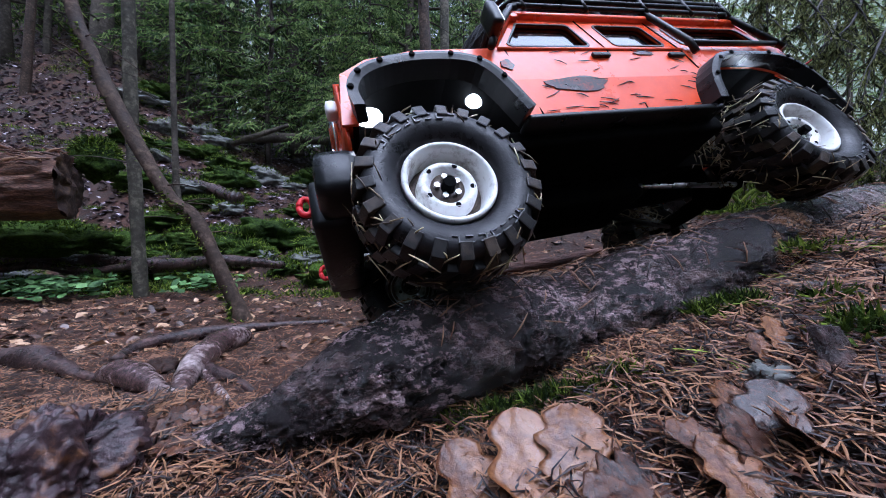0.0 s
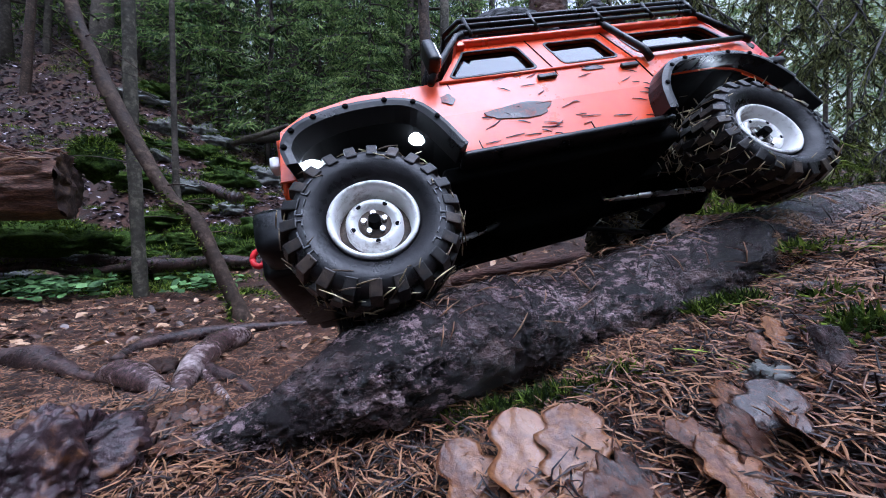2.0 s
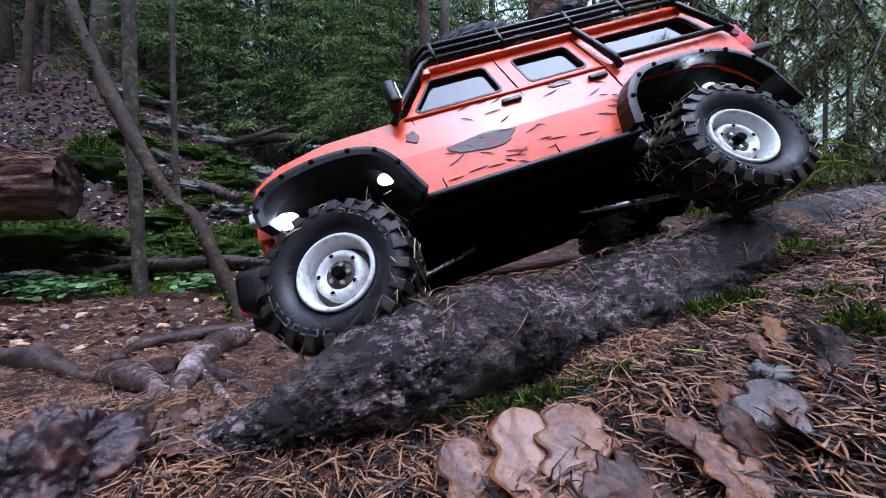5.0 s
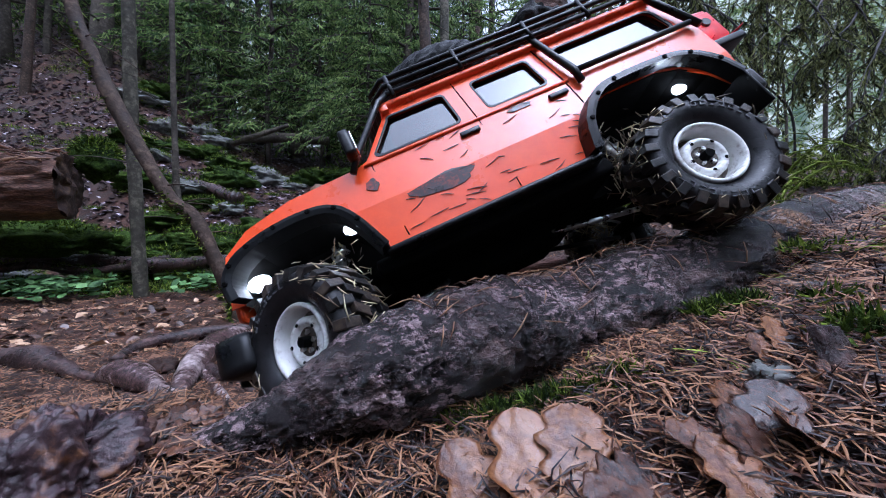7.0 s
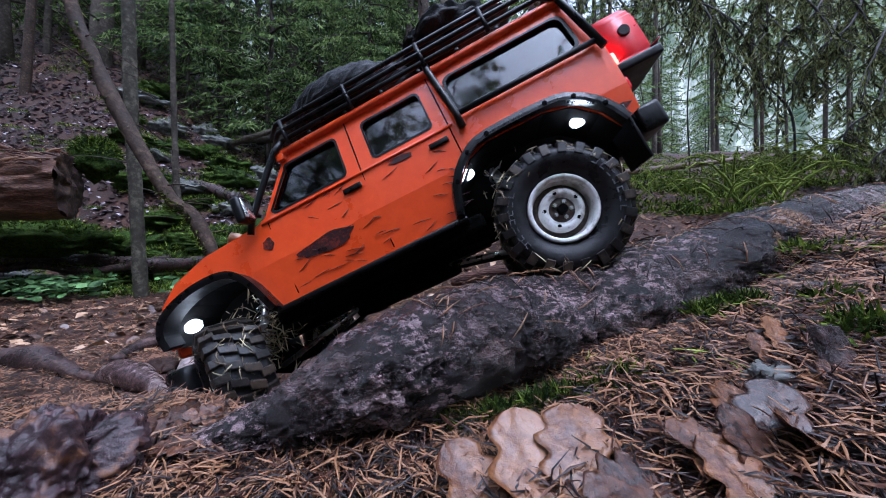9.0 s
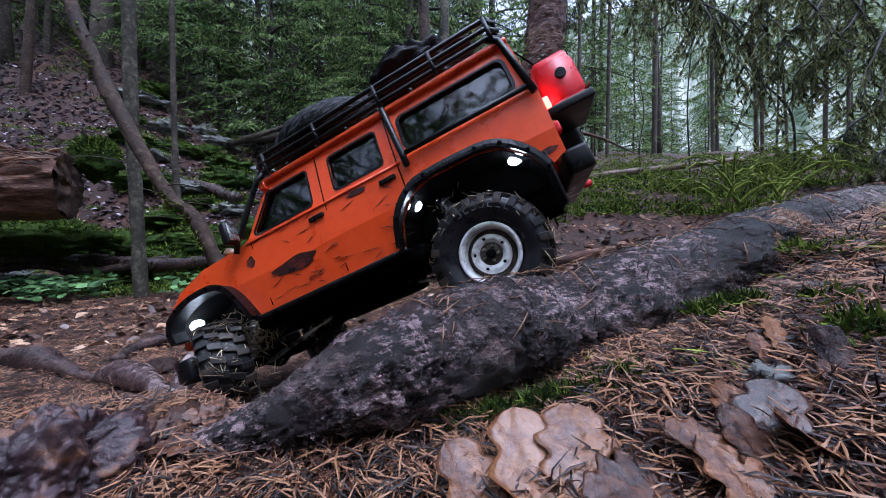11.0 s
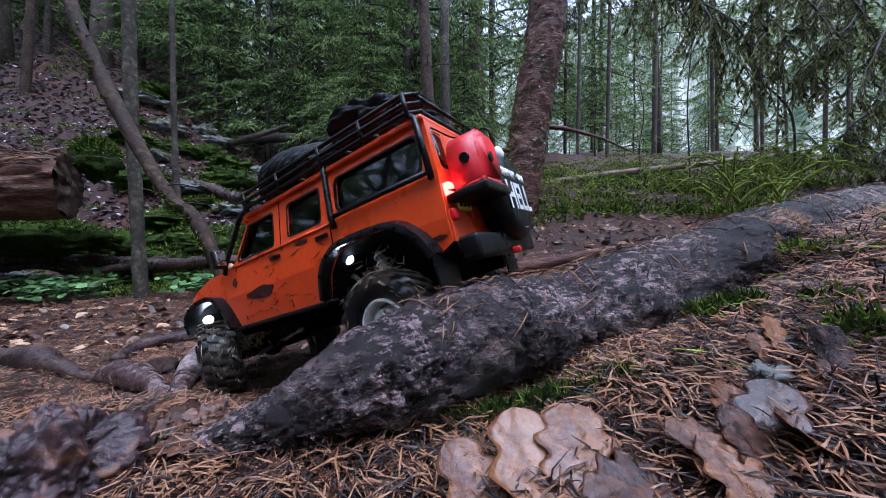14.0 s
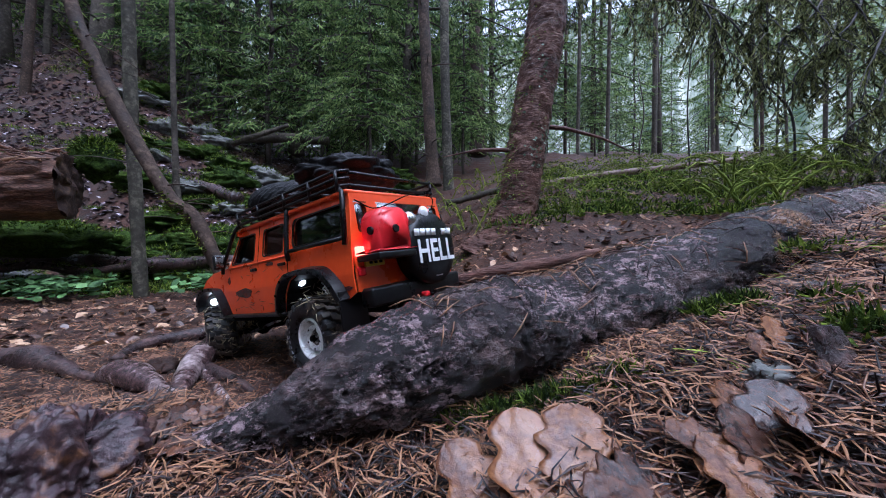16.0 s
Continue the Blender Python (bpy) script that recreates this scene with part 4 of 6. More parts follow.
def spruce_meshes(seed, tall, low, reach, boughs, twigs=15, droop=0.35, blades=6, thick=0.0075, fine=1.0):
    """Trunk and crown of a spruce: whorls of drooping boughs with side twigs of flat needle sprays."""
    rng = np.random.RandomState(seed)
    r = random.Random(seed)
    base_r = tall * thick
    pts = [(0.02 * math.sin(k), 0.02 * math.cos(1.7 * k), -0.15 + (tall + 0.15) * k / 14) for k in range(15)]
    v, f = tube(pts, [base_r * (1 - 0.9 * k / 14) * (1.25 if k == 0 else 1) for k in range(15)], 10, wobble=0.12, freq=6)
    trunk = mesh("trunk", v, f, BARK_FAR)
    pieces, V, F = [], [], []
    for b in range(boughs):
        t = (b + r.random()) / boughs
        z = low + (tall - low) * t ** 1.5
        a = b * 2.399 + r.uniform(-0.4, 0.4)
        length = reach * (1 - t) ** 0.7 * r.uniform(0.55, 1.1) + 0.15
        d = Vector((math.cos(a), math.sin(a), 0))
        line = []
        for k in range(6):
            s = k / 5
            line.append(Vector((0, 0, z)) + d * length * s + Vector((0, 0, length * (0.10 * s - droop * s * s + 0.06 * s ** 4))))
        pieces.append(tube(line, [0.010 * (1 - 0.85 * k / 5) * (0.6 + length) for k in range(6)], 4, cap=False))
        perp = d.cross(Vector((0, 0, 1)))
        for k in range(twigs):
            s = 0.12 + 0.88 * (k + r.random()) / twigs
            i = min(4, int(s * 5))
            p = line[i].lerp(line[i + 1], s * 5 - i)
            side = 1 if k % 2 else -1
            tl = length * (0.34 * (1.1 - s) + 0.10) * r.uniform(0.6, 1.2)
            way = (d * 0.6 + perp * side * 0.8 + Vector((0, 0, r.uniform(-0.55, -0.05)))).normalized()
            for q in range(blades):
                c = p + way * tl * (q + 0.5) / blades + Vector((0, 0, -0.10 * tl * (q / blades) ** 2))
                w = (Vector(rng.normal(size=3)) * 0.5 + way * 0.8 + Vector((0, 0, -0.45))).normalized() * (tl / blades * 1.1 + 0.025)
                x = Vector(rng.normal(size=3)).cross(w).normalized() * (0.014 + 0.014 * r.random()) * fine
                o = len(V)
                V += [c - w * 0.6 - x * 0.4, c - w * 0.1 + x, c + w, c - w * 0.1 - x]
                F.append((o, o + 1, o + 2, o + 3))
    wood = mesh("bough_wood", *merge(pieces), BARK_FAR)
    return trunk, wood, mesh("crown", V, F, SPRUCE, smooth=False)


def spruce(meshes, x, y, turn, size, lean=0.0, label="slender forest spruce with drooping green boughs"):
    tree = new("spruce")
    for name, me in zip(("trunk", "bough_wood", "crown"), meshes):
        child(name, me, tree, "", None, "" if name == "trunk" else "stuff")
    tree.matrix_basis = Matrix.Translation((x, y, rough_height(x, y) - 0.02)) @ pose(0, 0, 0, lean, 0, turn) @ Matrix.Diagonal((size, size, size, 1))
    return tagged(tree, label, "tree", "forest trees")


def build_forest():
    kinds = [spruce_meshes(1, 9.0, 0.8, 1.5, 62, 14, 0.5, 8, 0.0060, 0.55), spruce_meshes(2, 11.0, 1.6, 1.7, 66, 14, 0.55, 8, 0.0060, 0.55),
             spruce_meshes(3, 7.0, 0.5, 1.3, 70, 14, 0.5, 7, 0.0055, 0.55), spruce_meshes(4, 13.0, 3.2, 1.6, 56, 13, 0.5, 7, 0.0042, 0.6),
             spruce_meshes(5, 6.0, 1.0, 1.25, 95, 18, 0.65, 11, 0.005, 0.45)]
    rng = random.Random(77)
    n = 0
    for near, far, count, gap, pick in ((4.2, 7.5, 26, 0.75, (0, 2, 3, 1)), (7.5, 13.0, 34, 0.9, (0, 1, 2, 3)), (13.0, 26.0, 34, 1.2, (0, 1, 2, 1))):
        placed = []
        tries = 0
        while len(placed) < count and tries < 4000:
            tries += 1
            u, d = rng.uniform(-1.45, 1.45), near + (far - near) * rng.random() ** 0.8
            x, y = u * d, d
            if any((x - a) ** 2 + (y - b) ** 2 < gap * gap for a, b in placed):
                continue
            if d < 6 and -0.05 < u < 0.35:
                continue
            if u > 0.34 and d < 7.5:
                continue
            if u > 0.22 and rng.random() < (0.72 if d < 13 else 0.85):
                continue
            placed.append((x, y))
            k = pick[n % 4]
            if u > 0.5 and d < 9:
                k = 3
            spruce(kinds[k], x, y, rng.uniform(0, 360), rng.uniform(0.75, 1.15), rng.uniform(-2, 2))
            n += 1
    for u, d, s in ((-0.36, 4.9, 0.9), (-0.22, 4.0, 0.7), (-0.08, 5.2, 0.95), (-0.75, 4.6, 0.8), (0.06, 4.4, 0.6), (0.45, 6.0, 0.6), (-1.0, 5.2, 0.9), (-0.45, 6.0, 1.0), (0.30, 6.5, 0.8)):
        spruce(kinds[4], u * d, d, rng.uniform(0, 360), s, rng.uniform(-2, 2), "young green spruce with low drooping boughs")
    for k in range(9):
        u, d = 0.30 + 0.95 * (k + rng.random()) / 16, rng.uniform(9, 16)
        spruce(kinds[2], u * d, d, rng.uniform(0, 360), rng.uniform(0.7, 1.0), 0.0, "distant green spruce in the misty wood")
    # the wood carried on unseen behind the camera, added to block low sky light
    plain = spruce_meshes(6, 10.0, 0.7, 1.9, 44, 10, 0.5, 4, 0.006, 2.2)
    for k in range(44):
        a = radians(78 + 204 * (k + rng.random()) / 44)
        d = rng.uniform(5.0, 13.0)
        spruce(plain, d * math.sin(a), d * math.cos(a), rng.uniform(0, 360), rng.uniform(0.8, 1.2), 0.0, "unseen spruce with drooping boughs, added to block low sky")
    # a further unseen ring of spruces that shuts out the low sky
    for k in range(38):
        a = radians(72 + 216 * (k + rng.random()) / 38)
        d = rng.uniform(3.6, 6.0) if k % 2 else rng.uniform(6.0, 11.0)
        spruce(kinds[k % 3], d * math.sin(a), d * math.cos(a), rng.uniform(0, 360), rng.uniform(0.8, 1.1))


build_forest()


def painted_haze_backdrop():
    """A plain curved backdrop far behind, glowing with the wood's pale haze painted in, and the faint upright streaks
    of far trunks.
    """
    m = bpy.data.materials.new("painted_haze_glow")
    m.use_nodes = True
    n, l = m.node_tree.nodes, m.node_tree.links
    co, out = n.new("ShaderNodeTexCoord"), n["Material Output"]
    tones = []
    for scale, stretch in ((1.1, (1, 1, 0.05)), (0.45, (1, 1, 0.8)), (2.6, (1, 1, 0.7))):
        mp, t = n.new("ShaderNodeMapping"), n.new("ShaderNodeTexNoise")
        mp.inputs["Scale"].default_value = stretch
        t.inputs["Scale"].default_value, t.inputs["Detail"].default_value = scale, 5
        l.new(co.outputs["Object"], mp.inputs["Vector"])
        l.new(mp.outputs[0], t.inputs["Vector"])
        tones.append(t.outputs[0])
    add, third = n.new("ShaderNodeMath"), n.new("ShaderNodeMath")
    add.operation = third.operation = "ADD"
    l.new(tones[0], add.inputs[0])
    l.new(tones[1], add.inputs[1])
    l.new(add.outputs[0], third.inputs[0])
    l.new(tones[2], third.inputs[1])
    mean = n.new("ShaderNodeMath")
    mean.operation = "DIVIDE"
    mean.inputs[1].default_value = 3.0
    l.new(third.outputs[0], mean.inputs[0])
    # mist is painted here as emission colour, from dull green to pale haze
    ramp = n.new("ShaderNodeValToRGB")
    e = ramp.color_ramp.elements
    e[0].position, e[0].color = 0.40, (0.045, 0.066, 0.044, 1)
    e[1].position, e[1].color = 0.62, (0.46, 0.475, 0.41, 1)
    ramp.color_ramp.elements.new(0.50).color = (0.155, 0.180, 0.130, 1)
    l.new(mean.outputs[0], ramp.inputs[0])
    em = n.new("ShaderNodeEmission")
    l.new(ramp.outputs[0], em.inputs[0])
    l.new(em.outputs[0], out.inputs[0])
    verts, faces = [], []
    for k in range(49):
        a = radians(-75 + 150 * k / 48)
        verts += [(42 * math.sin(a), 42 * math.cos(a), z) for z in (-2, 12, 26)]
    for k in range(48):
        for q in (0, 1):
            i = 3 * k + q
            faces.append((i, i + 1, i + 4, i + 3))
    tagged(new("backdrop", mesh("backdrop", verts, faces, m)), "glowing backdrop with painted pale haze of the distant wood", "backdrop", kind="structure")


painted_haze_backdrop()


def trunk_tree(name, points, material, label, sides=14, wobble=0.12, freq=20, twigs=0, seed=1, moss=False, category="tree", lichen=False):
    """A near trunk along a curve (x, y, z, radius), with bare broken twigs."""
    rows = bend(points, 60 if lichen else 10)
    v, f = tube([p[:3] for p in rows], [p[3] for p in rows], sides, wobble=wobble, freq=freq)
    if lichen:
        for i, p in enumerate(v):
            c = rows[min(i // sides, len(rows) - 1)]
            o = (p - Vector(c[:3])).normalized()
            flake = noise.voronoi((p.x * 30, p.y * 30, p.z * 75))[0]
            v[i] = p + o * 0.006 * (min(0.5, flake[1] - flake[0]) - 0.2)
    tree = new(name)
    child("trunk", mesh("trunk", v, f, material), tree)
    rng = random.Random(seed)
    for k in range(twigs):
        p = rows[int(len(rows) * (0.25 + 0.7 * rng.random()))]
        a, l = rng.uniform(0, 6.28), rng.uniform(2, 7) * p[3] + 0.05
        d = Vector((math.cos(a), math.sin(a), rng.uniform(-0.2, 0.35)))
        q = [Vector(p[:3]) + d * l * s + Vector((0, 0, -0.25 * l * s * s)) for s in (0, 0.3, 0.6, 1.0)]
        tube_part("twig", q, [p[3] * 0.16, p[3] * 0.12, p[3] * 0.08, 0.001], material, tree, sides=5)
    if moss:
        V, F = [], []
        for k in range(2600):
            p = rows[rng.randrange(len(rows))]
            a = rng.gauss(3.5, 0.8)
            o = Vector((math.cos(a), math.sin(a), 0))
            c = Vector(p[:3]) + o * p[3] * 1.02 + Vector((0, 0, rng.uniform(-0.02, 0.02)))
            if fbm(c.x * 14, c.y * 14, c.z * 9) < 0.05:
                continue
            w = (o + Vector((rng.gauss(0, 0.6), rng.gauss(0, 0.6), -0.5))).normalized() * rng.uniform(0.006, 0.016)
            x = w.orthogonal().normalized() * 0.003
            i = len(V)
            V += [c - x, c + x, c + w]
            F.append((i, i + 1, i + 2))
        child("trunk_moss", mesh("trunk_moss", V, F, MOSS, False), tree, "green moss on the bark", None, "stuff")
    if lichen:
        V, F = [], []
        for k in range(1500):
            p = rows[rng.randrange(len(rows))]
            a = rng.gauss(-0.6, 0.8)
            o = Vector((math.cos(a), math.sin(a), 0))
            c = Vector(p[:3]) + o * p[3] * 1.05 + Vector((0, 0, rng.uniform(-0.03, 0.03)))
            if fbm(c.x * 11 + 3, c.y * 11, c.z * 7) < 0.12:
                continue
            x = Vector((0, 0, 1)).cross(o) * rng.uniform(0.003, 0.008)
            z = Vector((0, 0, rng.uniform(0.003, 0.007))) + o * rng.gauss(0, 0.002)
            i = len(V)
            V += [c - x, c - z * 0.8 + x * 0.3, c + x, c + z]
            F.append((i, i + 1, i + 2, i + 3))
        child("lichen", mesh("lichen", V, F, LICHEN, False), tree, "pale grey-green lichen on the bark", None, "stuff")
    return tagged(tree, label, category)


trunk_tree("spruce", [(0.200, 1.250, -0.060, 0.16), (0.242, 1.250, 0.033, 0.105), (0.279, 1.250, 0.190, 0.074), (0.333, 1.250, 0.544, 0.069), (0.388, 1.250, 0.919, 0.067), (0.419, 1.250, 1.752, 0.06),
                            (0.55, 1.3, 3.6, 0.05)], BARK_MAIN, "reddish-brown spruce trunk with flaky bark, moss and a resin streak", 90, 0.09, 30, 8, 3, True, lichen=True)
trunk_tree("young_tree", [(-1.197, 1.350, -0.234, 0.034), (-1.204, 1.350, -0.155, 0.025), (-1.224, 1.350, 0.205, 0.022), (-1.247, 1.350, 0.655, 0.023), (-1.256, 1.350, 1.037, 0.022), (-1.3, 1.35, 2.6, 0.018)],
           BARK_PALE, "slim grey young tree with mottled bark", 16, 0.10, 24, 9, 4)
trunk_tree("leaning_tree", [(-0.563, 0.970, -0.233, 0.034), (-0.592, 0.970, -0.160, 0.021), (-0.724, 0.990, 0.084, 0.021), (-0.807, 1.000, 0.152, 0.018), (-0.950, 1.020, 0.367, 0.021), (-1.082, 1.040, 0.600, 0.020),
                            (-1.162, 1.050, 0.789, 0.018), (-1.45, 1.1, 1.6, 0.012)], BARK_DARK, "thin crooked leaning tree with dark mossy bark", 16, 0.14, 30, 10, 5, True)
trunk_tree("spruce", [(-0.080, 3.000, 0.555, 0.075), (-0.100, 3.000, 0.805, 0.056), (-0.145, 3.000, 1.605, 0.050), (-0.180, 3.000, 2.355, 0.047), (-0.25, 3.0, 4.5, 0.03)], BARK_DARK,
           "straight brown spruce trunk with dry twigs", 16, 0.08, 14, 16, 6)
trunk_tree("spruce", [(0.071, 3.300, 0.335, 0.07), (0.049, 3.300, 0.775, 0.05), (0.022, 3.300, 1.600, 0.045), (0.011, 3.300, 2.755, 0.04)], BARK_PALE, "pale grey spruce with bare trunk", 14, 0.08, 14, 6, 7)
trunk_tree("thin_tree", [(-1.864, 2.400, 0.304, 0.028), (-1.888, 2.400, 0.444, 0.021), (-1.908, 2.400, 1.044, 0.018), (-1.924, 2.400, 1.884, 0.016)], BARK_FAR, "thin grey tree with bare trunk", 12, 0.1, 16, 8, 8)
trunk_tree("thin_tree", [(-2.142, 5.000, 1.383, 0.10), (-2.167, 5.000, 2.008, 0.078), (-2.225, 5.000, 3.175, 0.072), (-2.250, 5.000, 4.008, 0.07)], BARK_FAR, "dark forest tree with bare trunk", 12, 0.1, 10, 8, 9)
trunk_tree("old_trunk", [(-4.438, 4.200, 1.337, 0.20), (-4.354, 4.200, 1.582, 0.13), (-4.263, 4.200, 2.177, 0.11), (-4.193, 4.200, 3.507, 0.10)], BARK_FAR, "old dark trunk on the leafy slope", 14, 0.15, 8, 8, 10)
trunk_tree("thin_tree", [(0.610, 6.000, 1.660, 0.17), (0.620, 6.000, 2.210, 0.13), (0.580, 6.000, 3.810, 0.12), (0.560, 6.000, 5.010, 0.12)], BARK_DARK, "brown forest tree with bare trunk", 12, 0.1, 8, 4, 11)
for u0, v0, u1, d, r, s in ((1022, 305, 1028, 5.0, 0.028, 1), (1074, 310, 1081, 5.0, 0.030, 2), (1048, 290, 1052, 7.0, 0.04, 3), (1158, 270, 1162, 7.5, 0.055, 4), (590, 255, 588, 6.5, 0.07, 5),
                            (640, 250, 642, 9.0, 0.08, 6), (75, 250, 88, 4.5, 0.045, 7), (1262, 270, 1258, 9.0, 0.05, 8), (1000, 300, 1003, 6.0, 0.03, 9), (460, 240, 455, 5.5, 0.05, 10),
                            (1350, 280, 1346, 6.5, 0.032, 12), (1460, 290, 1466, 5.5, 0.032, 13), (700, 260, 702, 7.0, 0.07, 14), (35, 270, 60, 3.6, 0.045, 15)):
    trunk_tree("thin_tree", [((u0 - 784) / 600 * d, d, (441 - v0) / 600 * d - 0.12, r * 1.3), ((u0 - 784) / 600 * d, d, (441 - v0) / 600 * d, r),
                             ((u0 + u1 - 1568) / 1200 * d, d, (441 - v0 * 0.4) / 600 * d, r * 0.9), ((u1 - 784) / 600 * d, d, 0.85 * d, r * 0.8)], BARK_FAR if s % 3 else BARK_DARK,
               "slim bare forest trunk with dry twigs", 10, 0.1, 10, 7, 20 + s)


def hanging_bough(points, seed, strands):
    """A dead spruce bough hung with lichen and drooping twiglets."""
    rng = random.Random(seed)
    rows = bend(points, 8)
    b = new("hanging_bough")
    v, f = tube([p[:3] for p in rows], [p[3] for p in rows], 6, wobble=0.2, freq=40)
    child("bough", mesh("bough", v, f, DARK_TWIG), b)
    pieces = []
    V, F = [], []
    for k in range(strands):
        p = Vector(rows[rng.randrange(len(rows))][:3])
        l = rng.uniform(0.04, 0.20)
        dx, dy = rng.gauss(0, 0.45), rng.gauss(0, 0.45)
        line = [p + Vector((dx * l * s, dy * l * s, -l * s * (0.5 + 0.5 * s))) for s in (0, 0.35, 0.7, 1)]
        pieces.append(tube(line, [0.0022, 0.0018, 0.0012, 0.0006], 4, cap=False))
        for q in range(int(22 + 150 * l)):
            s = rng.random()
            i = min(2, int(s * 3))
            c = line[i].lerp(line[i + 1], s * 3 - i)
            w = Vector((rng.gauss(0, 0.5), rng.gauss(0, 0.5), -0.8)).normalized() * rng.uniform(0.010, 0.034)
            x = w.cross(Vector((rng.gauss(0, 1), rng.gauss(0, 1), 0.1))).normalized() * rng.uniform(0.0016, 0.0050)
            o = len(V)
            V += [c - x, c + x, c + w]
            F.append((o, o + 1, o + 2))
    v, f = merge(pieces)
    child("twig_spray", mesh("twig_spray", v, f, DARK_TWIG), b, "", None, "stuff")
    child("lichen", mesh("lichen", V, F, HANGING, False), b, "drooping dark green lichen and needles", None, "stuff")
    return tagged(b, "drooping spruce bough hung with dark lichen", "branch", "hanging boughs")


rng = random.Random(4)
for k in range(12):
    u, d = 0.76 + 0.58 * (k + rng.random()) / 12, rng.uniform(1.1, 1.9)
    top = rng.uniform(0.62, 0.95)
    x = u * d
    w = rng.choice((-0.5, 0.3, 0.8)) * rng.uniform(0.5, 1.2)
    hanging_bough([(x + 0.5 * w, d + 0.25, (top + 0.20) * d, 0.005), (x + 0.2 * w, d + 0.1, (top + 0.10) * d, 0.004), (x, d, (top - 0.04) * d, 0.004), (x - 0.12 * w, d - 0.05, (top - 0.22) * d, 0.0015)], 100 + k, 36)
for k in range(7):
    u, d = 0.38 + 0.36 * (k + rng.random()) / 7, rng.uniform(1.5, 2.4)
    x, top = u * d, rng.uniform(0.70, 0.95)
    w = rng.choice((-1, 1))
    hanging_bough([(x + 0.3 * w, d + 0.2, (top + 0.16) * d, 0.007), (x + 0.1 * w, d + 0.1, (top + 0.06) * d, 0.005), (x, d, (top - 0.04) * d, 0.003), (x - 0.08 * w, d, (top - 0.12) * d, 0.0015)], 150 + k, 26)
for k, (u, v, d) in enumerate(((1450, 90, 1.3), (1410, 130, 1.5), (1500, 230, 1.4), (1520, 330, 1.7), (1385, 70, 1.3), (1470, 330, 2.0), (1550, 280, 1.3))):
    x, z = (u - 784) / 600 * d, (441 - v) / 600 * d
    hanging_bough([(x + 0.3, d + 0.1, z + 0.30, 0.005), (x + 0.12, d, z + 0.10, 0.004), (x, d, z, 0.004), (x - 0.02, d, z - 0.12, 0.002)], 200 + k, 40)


# ---------------------------------------------------------------- stones, moss, dead wood
def lump(name, c, size, material, seed, detail=3, rough=0.3, freq=1.7, flat=0.7, label="", category="", group=""):
    bm = bmesh.new()
    bmesh.ops.create_icosphere(bm, subdivisions=detail, radius=1.0)
    for v in bm.verts:
        n = v.co.normalized()
        v.co = n * (1 + rough * fbm(n.x * freq + seed, n.y * freq, n.z * freq) + rough * 0.25 * fbm(n.x * 7 + seed, n.y * 7, n.z * 7))
        v.co = Vector((v.co.x * size[0], v.co.y * size[1], v.co.z * size[2] * flat))
    me = bpy.data.meshes.new(name)
    bm.to_mesh(me)
    bm.free()
    me.materials.append(material)
    me.polygons.foreach_set("use_smooth", [True] * len(me.polygons))
    ob = new(name, me)
    ob.location = c
    ob.rotation_euler = (0, 0, seed * 1.3)
    if label:
        tagged(ob, label, category, group)
    return ob


def moss_tufts(spots, seed, each, spread, length=0.012, material=None, name="moss_tufts", label="short green moss tufts"):
    """Short blades standing on a list of (centre, radius) mounds."""
    r = np.random.RandomState(seed)
    V, F = [], []
    for (c, rad) in spots:
        for k in range(each):
            a, s = r.uniform(0, 6.283), math.sqrt(r.random_sample())
            n = Vector((s * math.cos(a), s * math.sin(a), math.sqrt(max(0, 1 - s * s)) + 0.1))
            p = Vector(c) + Vector((n.x * rad[0], n.y * rad[1], n.z * rad[2]))
            w = (n + Vector(r.normal(size=3)) * 0.6).normalized() * length * r.uniform(0.5, 1.6)
            x = w.cross(Vector(r.normal(size=3))).normalized() * length * 0.16
            o = len(V)
            V += [p - x, p + x, p + w]
            F.append((o, o + 1, o + 2))
    ob = new(name, mesh(name, V, F, material or MOSS, False))
    return tagged(ob, label, "moss", kind="stuff")


rng = random.Random(21)
mounds = []
for k in range(64):
    u, d = rng.uniform(-0.95, -0.12), rng.uniform(1.75, 4.3)
    if rng.random() < 0.25:
        u, d = rng.uniform(-1.3, -0.5), rng.uniform(1.55, 2.2)
    x, y = u * d, d
    s = rng.uniform(0.05, 0.16) * (0.6 + 0.22 * d)
    c = on_ground(x, y, s * 0.15)
    lump("mossy_boulder", c, (s * rng.uniform(0.9, 1.7), s, s * rng.uniform(0.55, 0.9)), MOSS if k % 4 else STONE, k * 1.7, 4, 0.48, 2.3, 0.75,
         "boulder covered in bright green moss" if k % 4 else "grey boulder patched with moss", "boulder", "mossy boulders")
    mounds.append((c, (s * 1.2, s * 1.0, s * 0.62)))
moss_tufts(mounds, 3, 300, 1, 0.024)
rng = random.Random(22)
pads = []
for k in range(240):
    if k < 130:
        u, d = rng.uniform(-1.3, -0.15), rng.uniform(1.3, 4.5)
    else:
        u, d = rng.uniform(0.2, 1.3), rng.uniform(1.1, 4.5)
    c = on_ground(u * d, d, 0.0)
    s = rng.uniform(0.02, 0.07) * (0.6 + 0.3 * d)
    pads.append((c, (s * 1.6, s * 1.4, s * 0.4)))
for k in range(170):
    d = rng.uniform(1.15, 3.4)
    c = on_ground(rng.uniform(0.16, 1.25) * d, d, 0.0)
    w = rng.uniform(0.03, 0.08) * (0.6 + 0.3 * d)
    pads.append((c, (w * 1.8, w * 1.4, w * 0.4)))
for c, w in ((Vector((-1.922, 1.550, 0.041)), (0.36, 0.17, 0.075)), (Vector((-1.530, 1.500, 0.390)), (0.075, 0.085, 0.085))):
    pads += [(c, w)] * 8
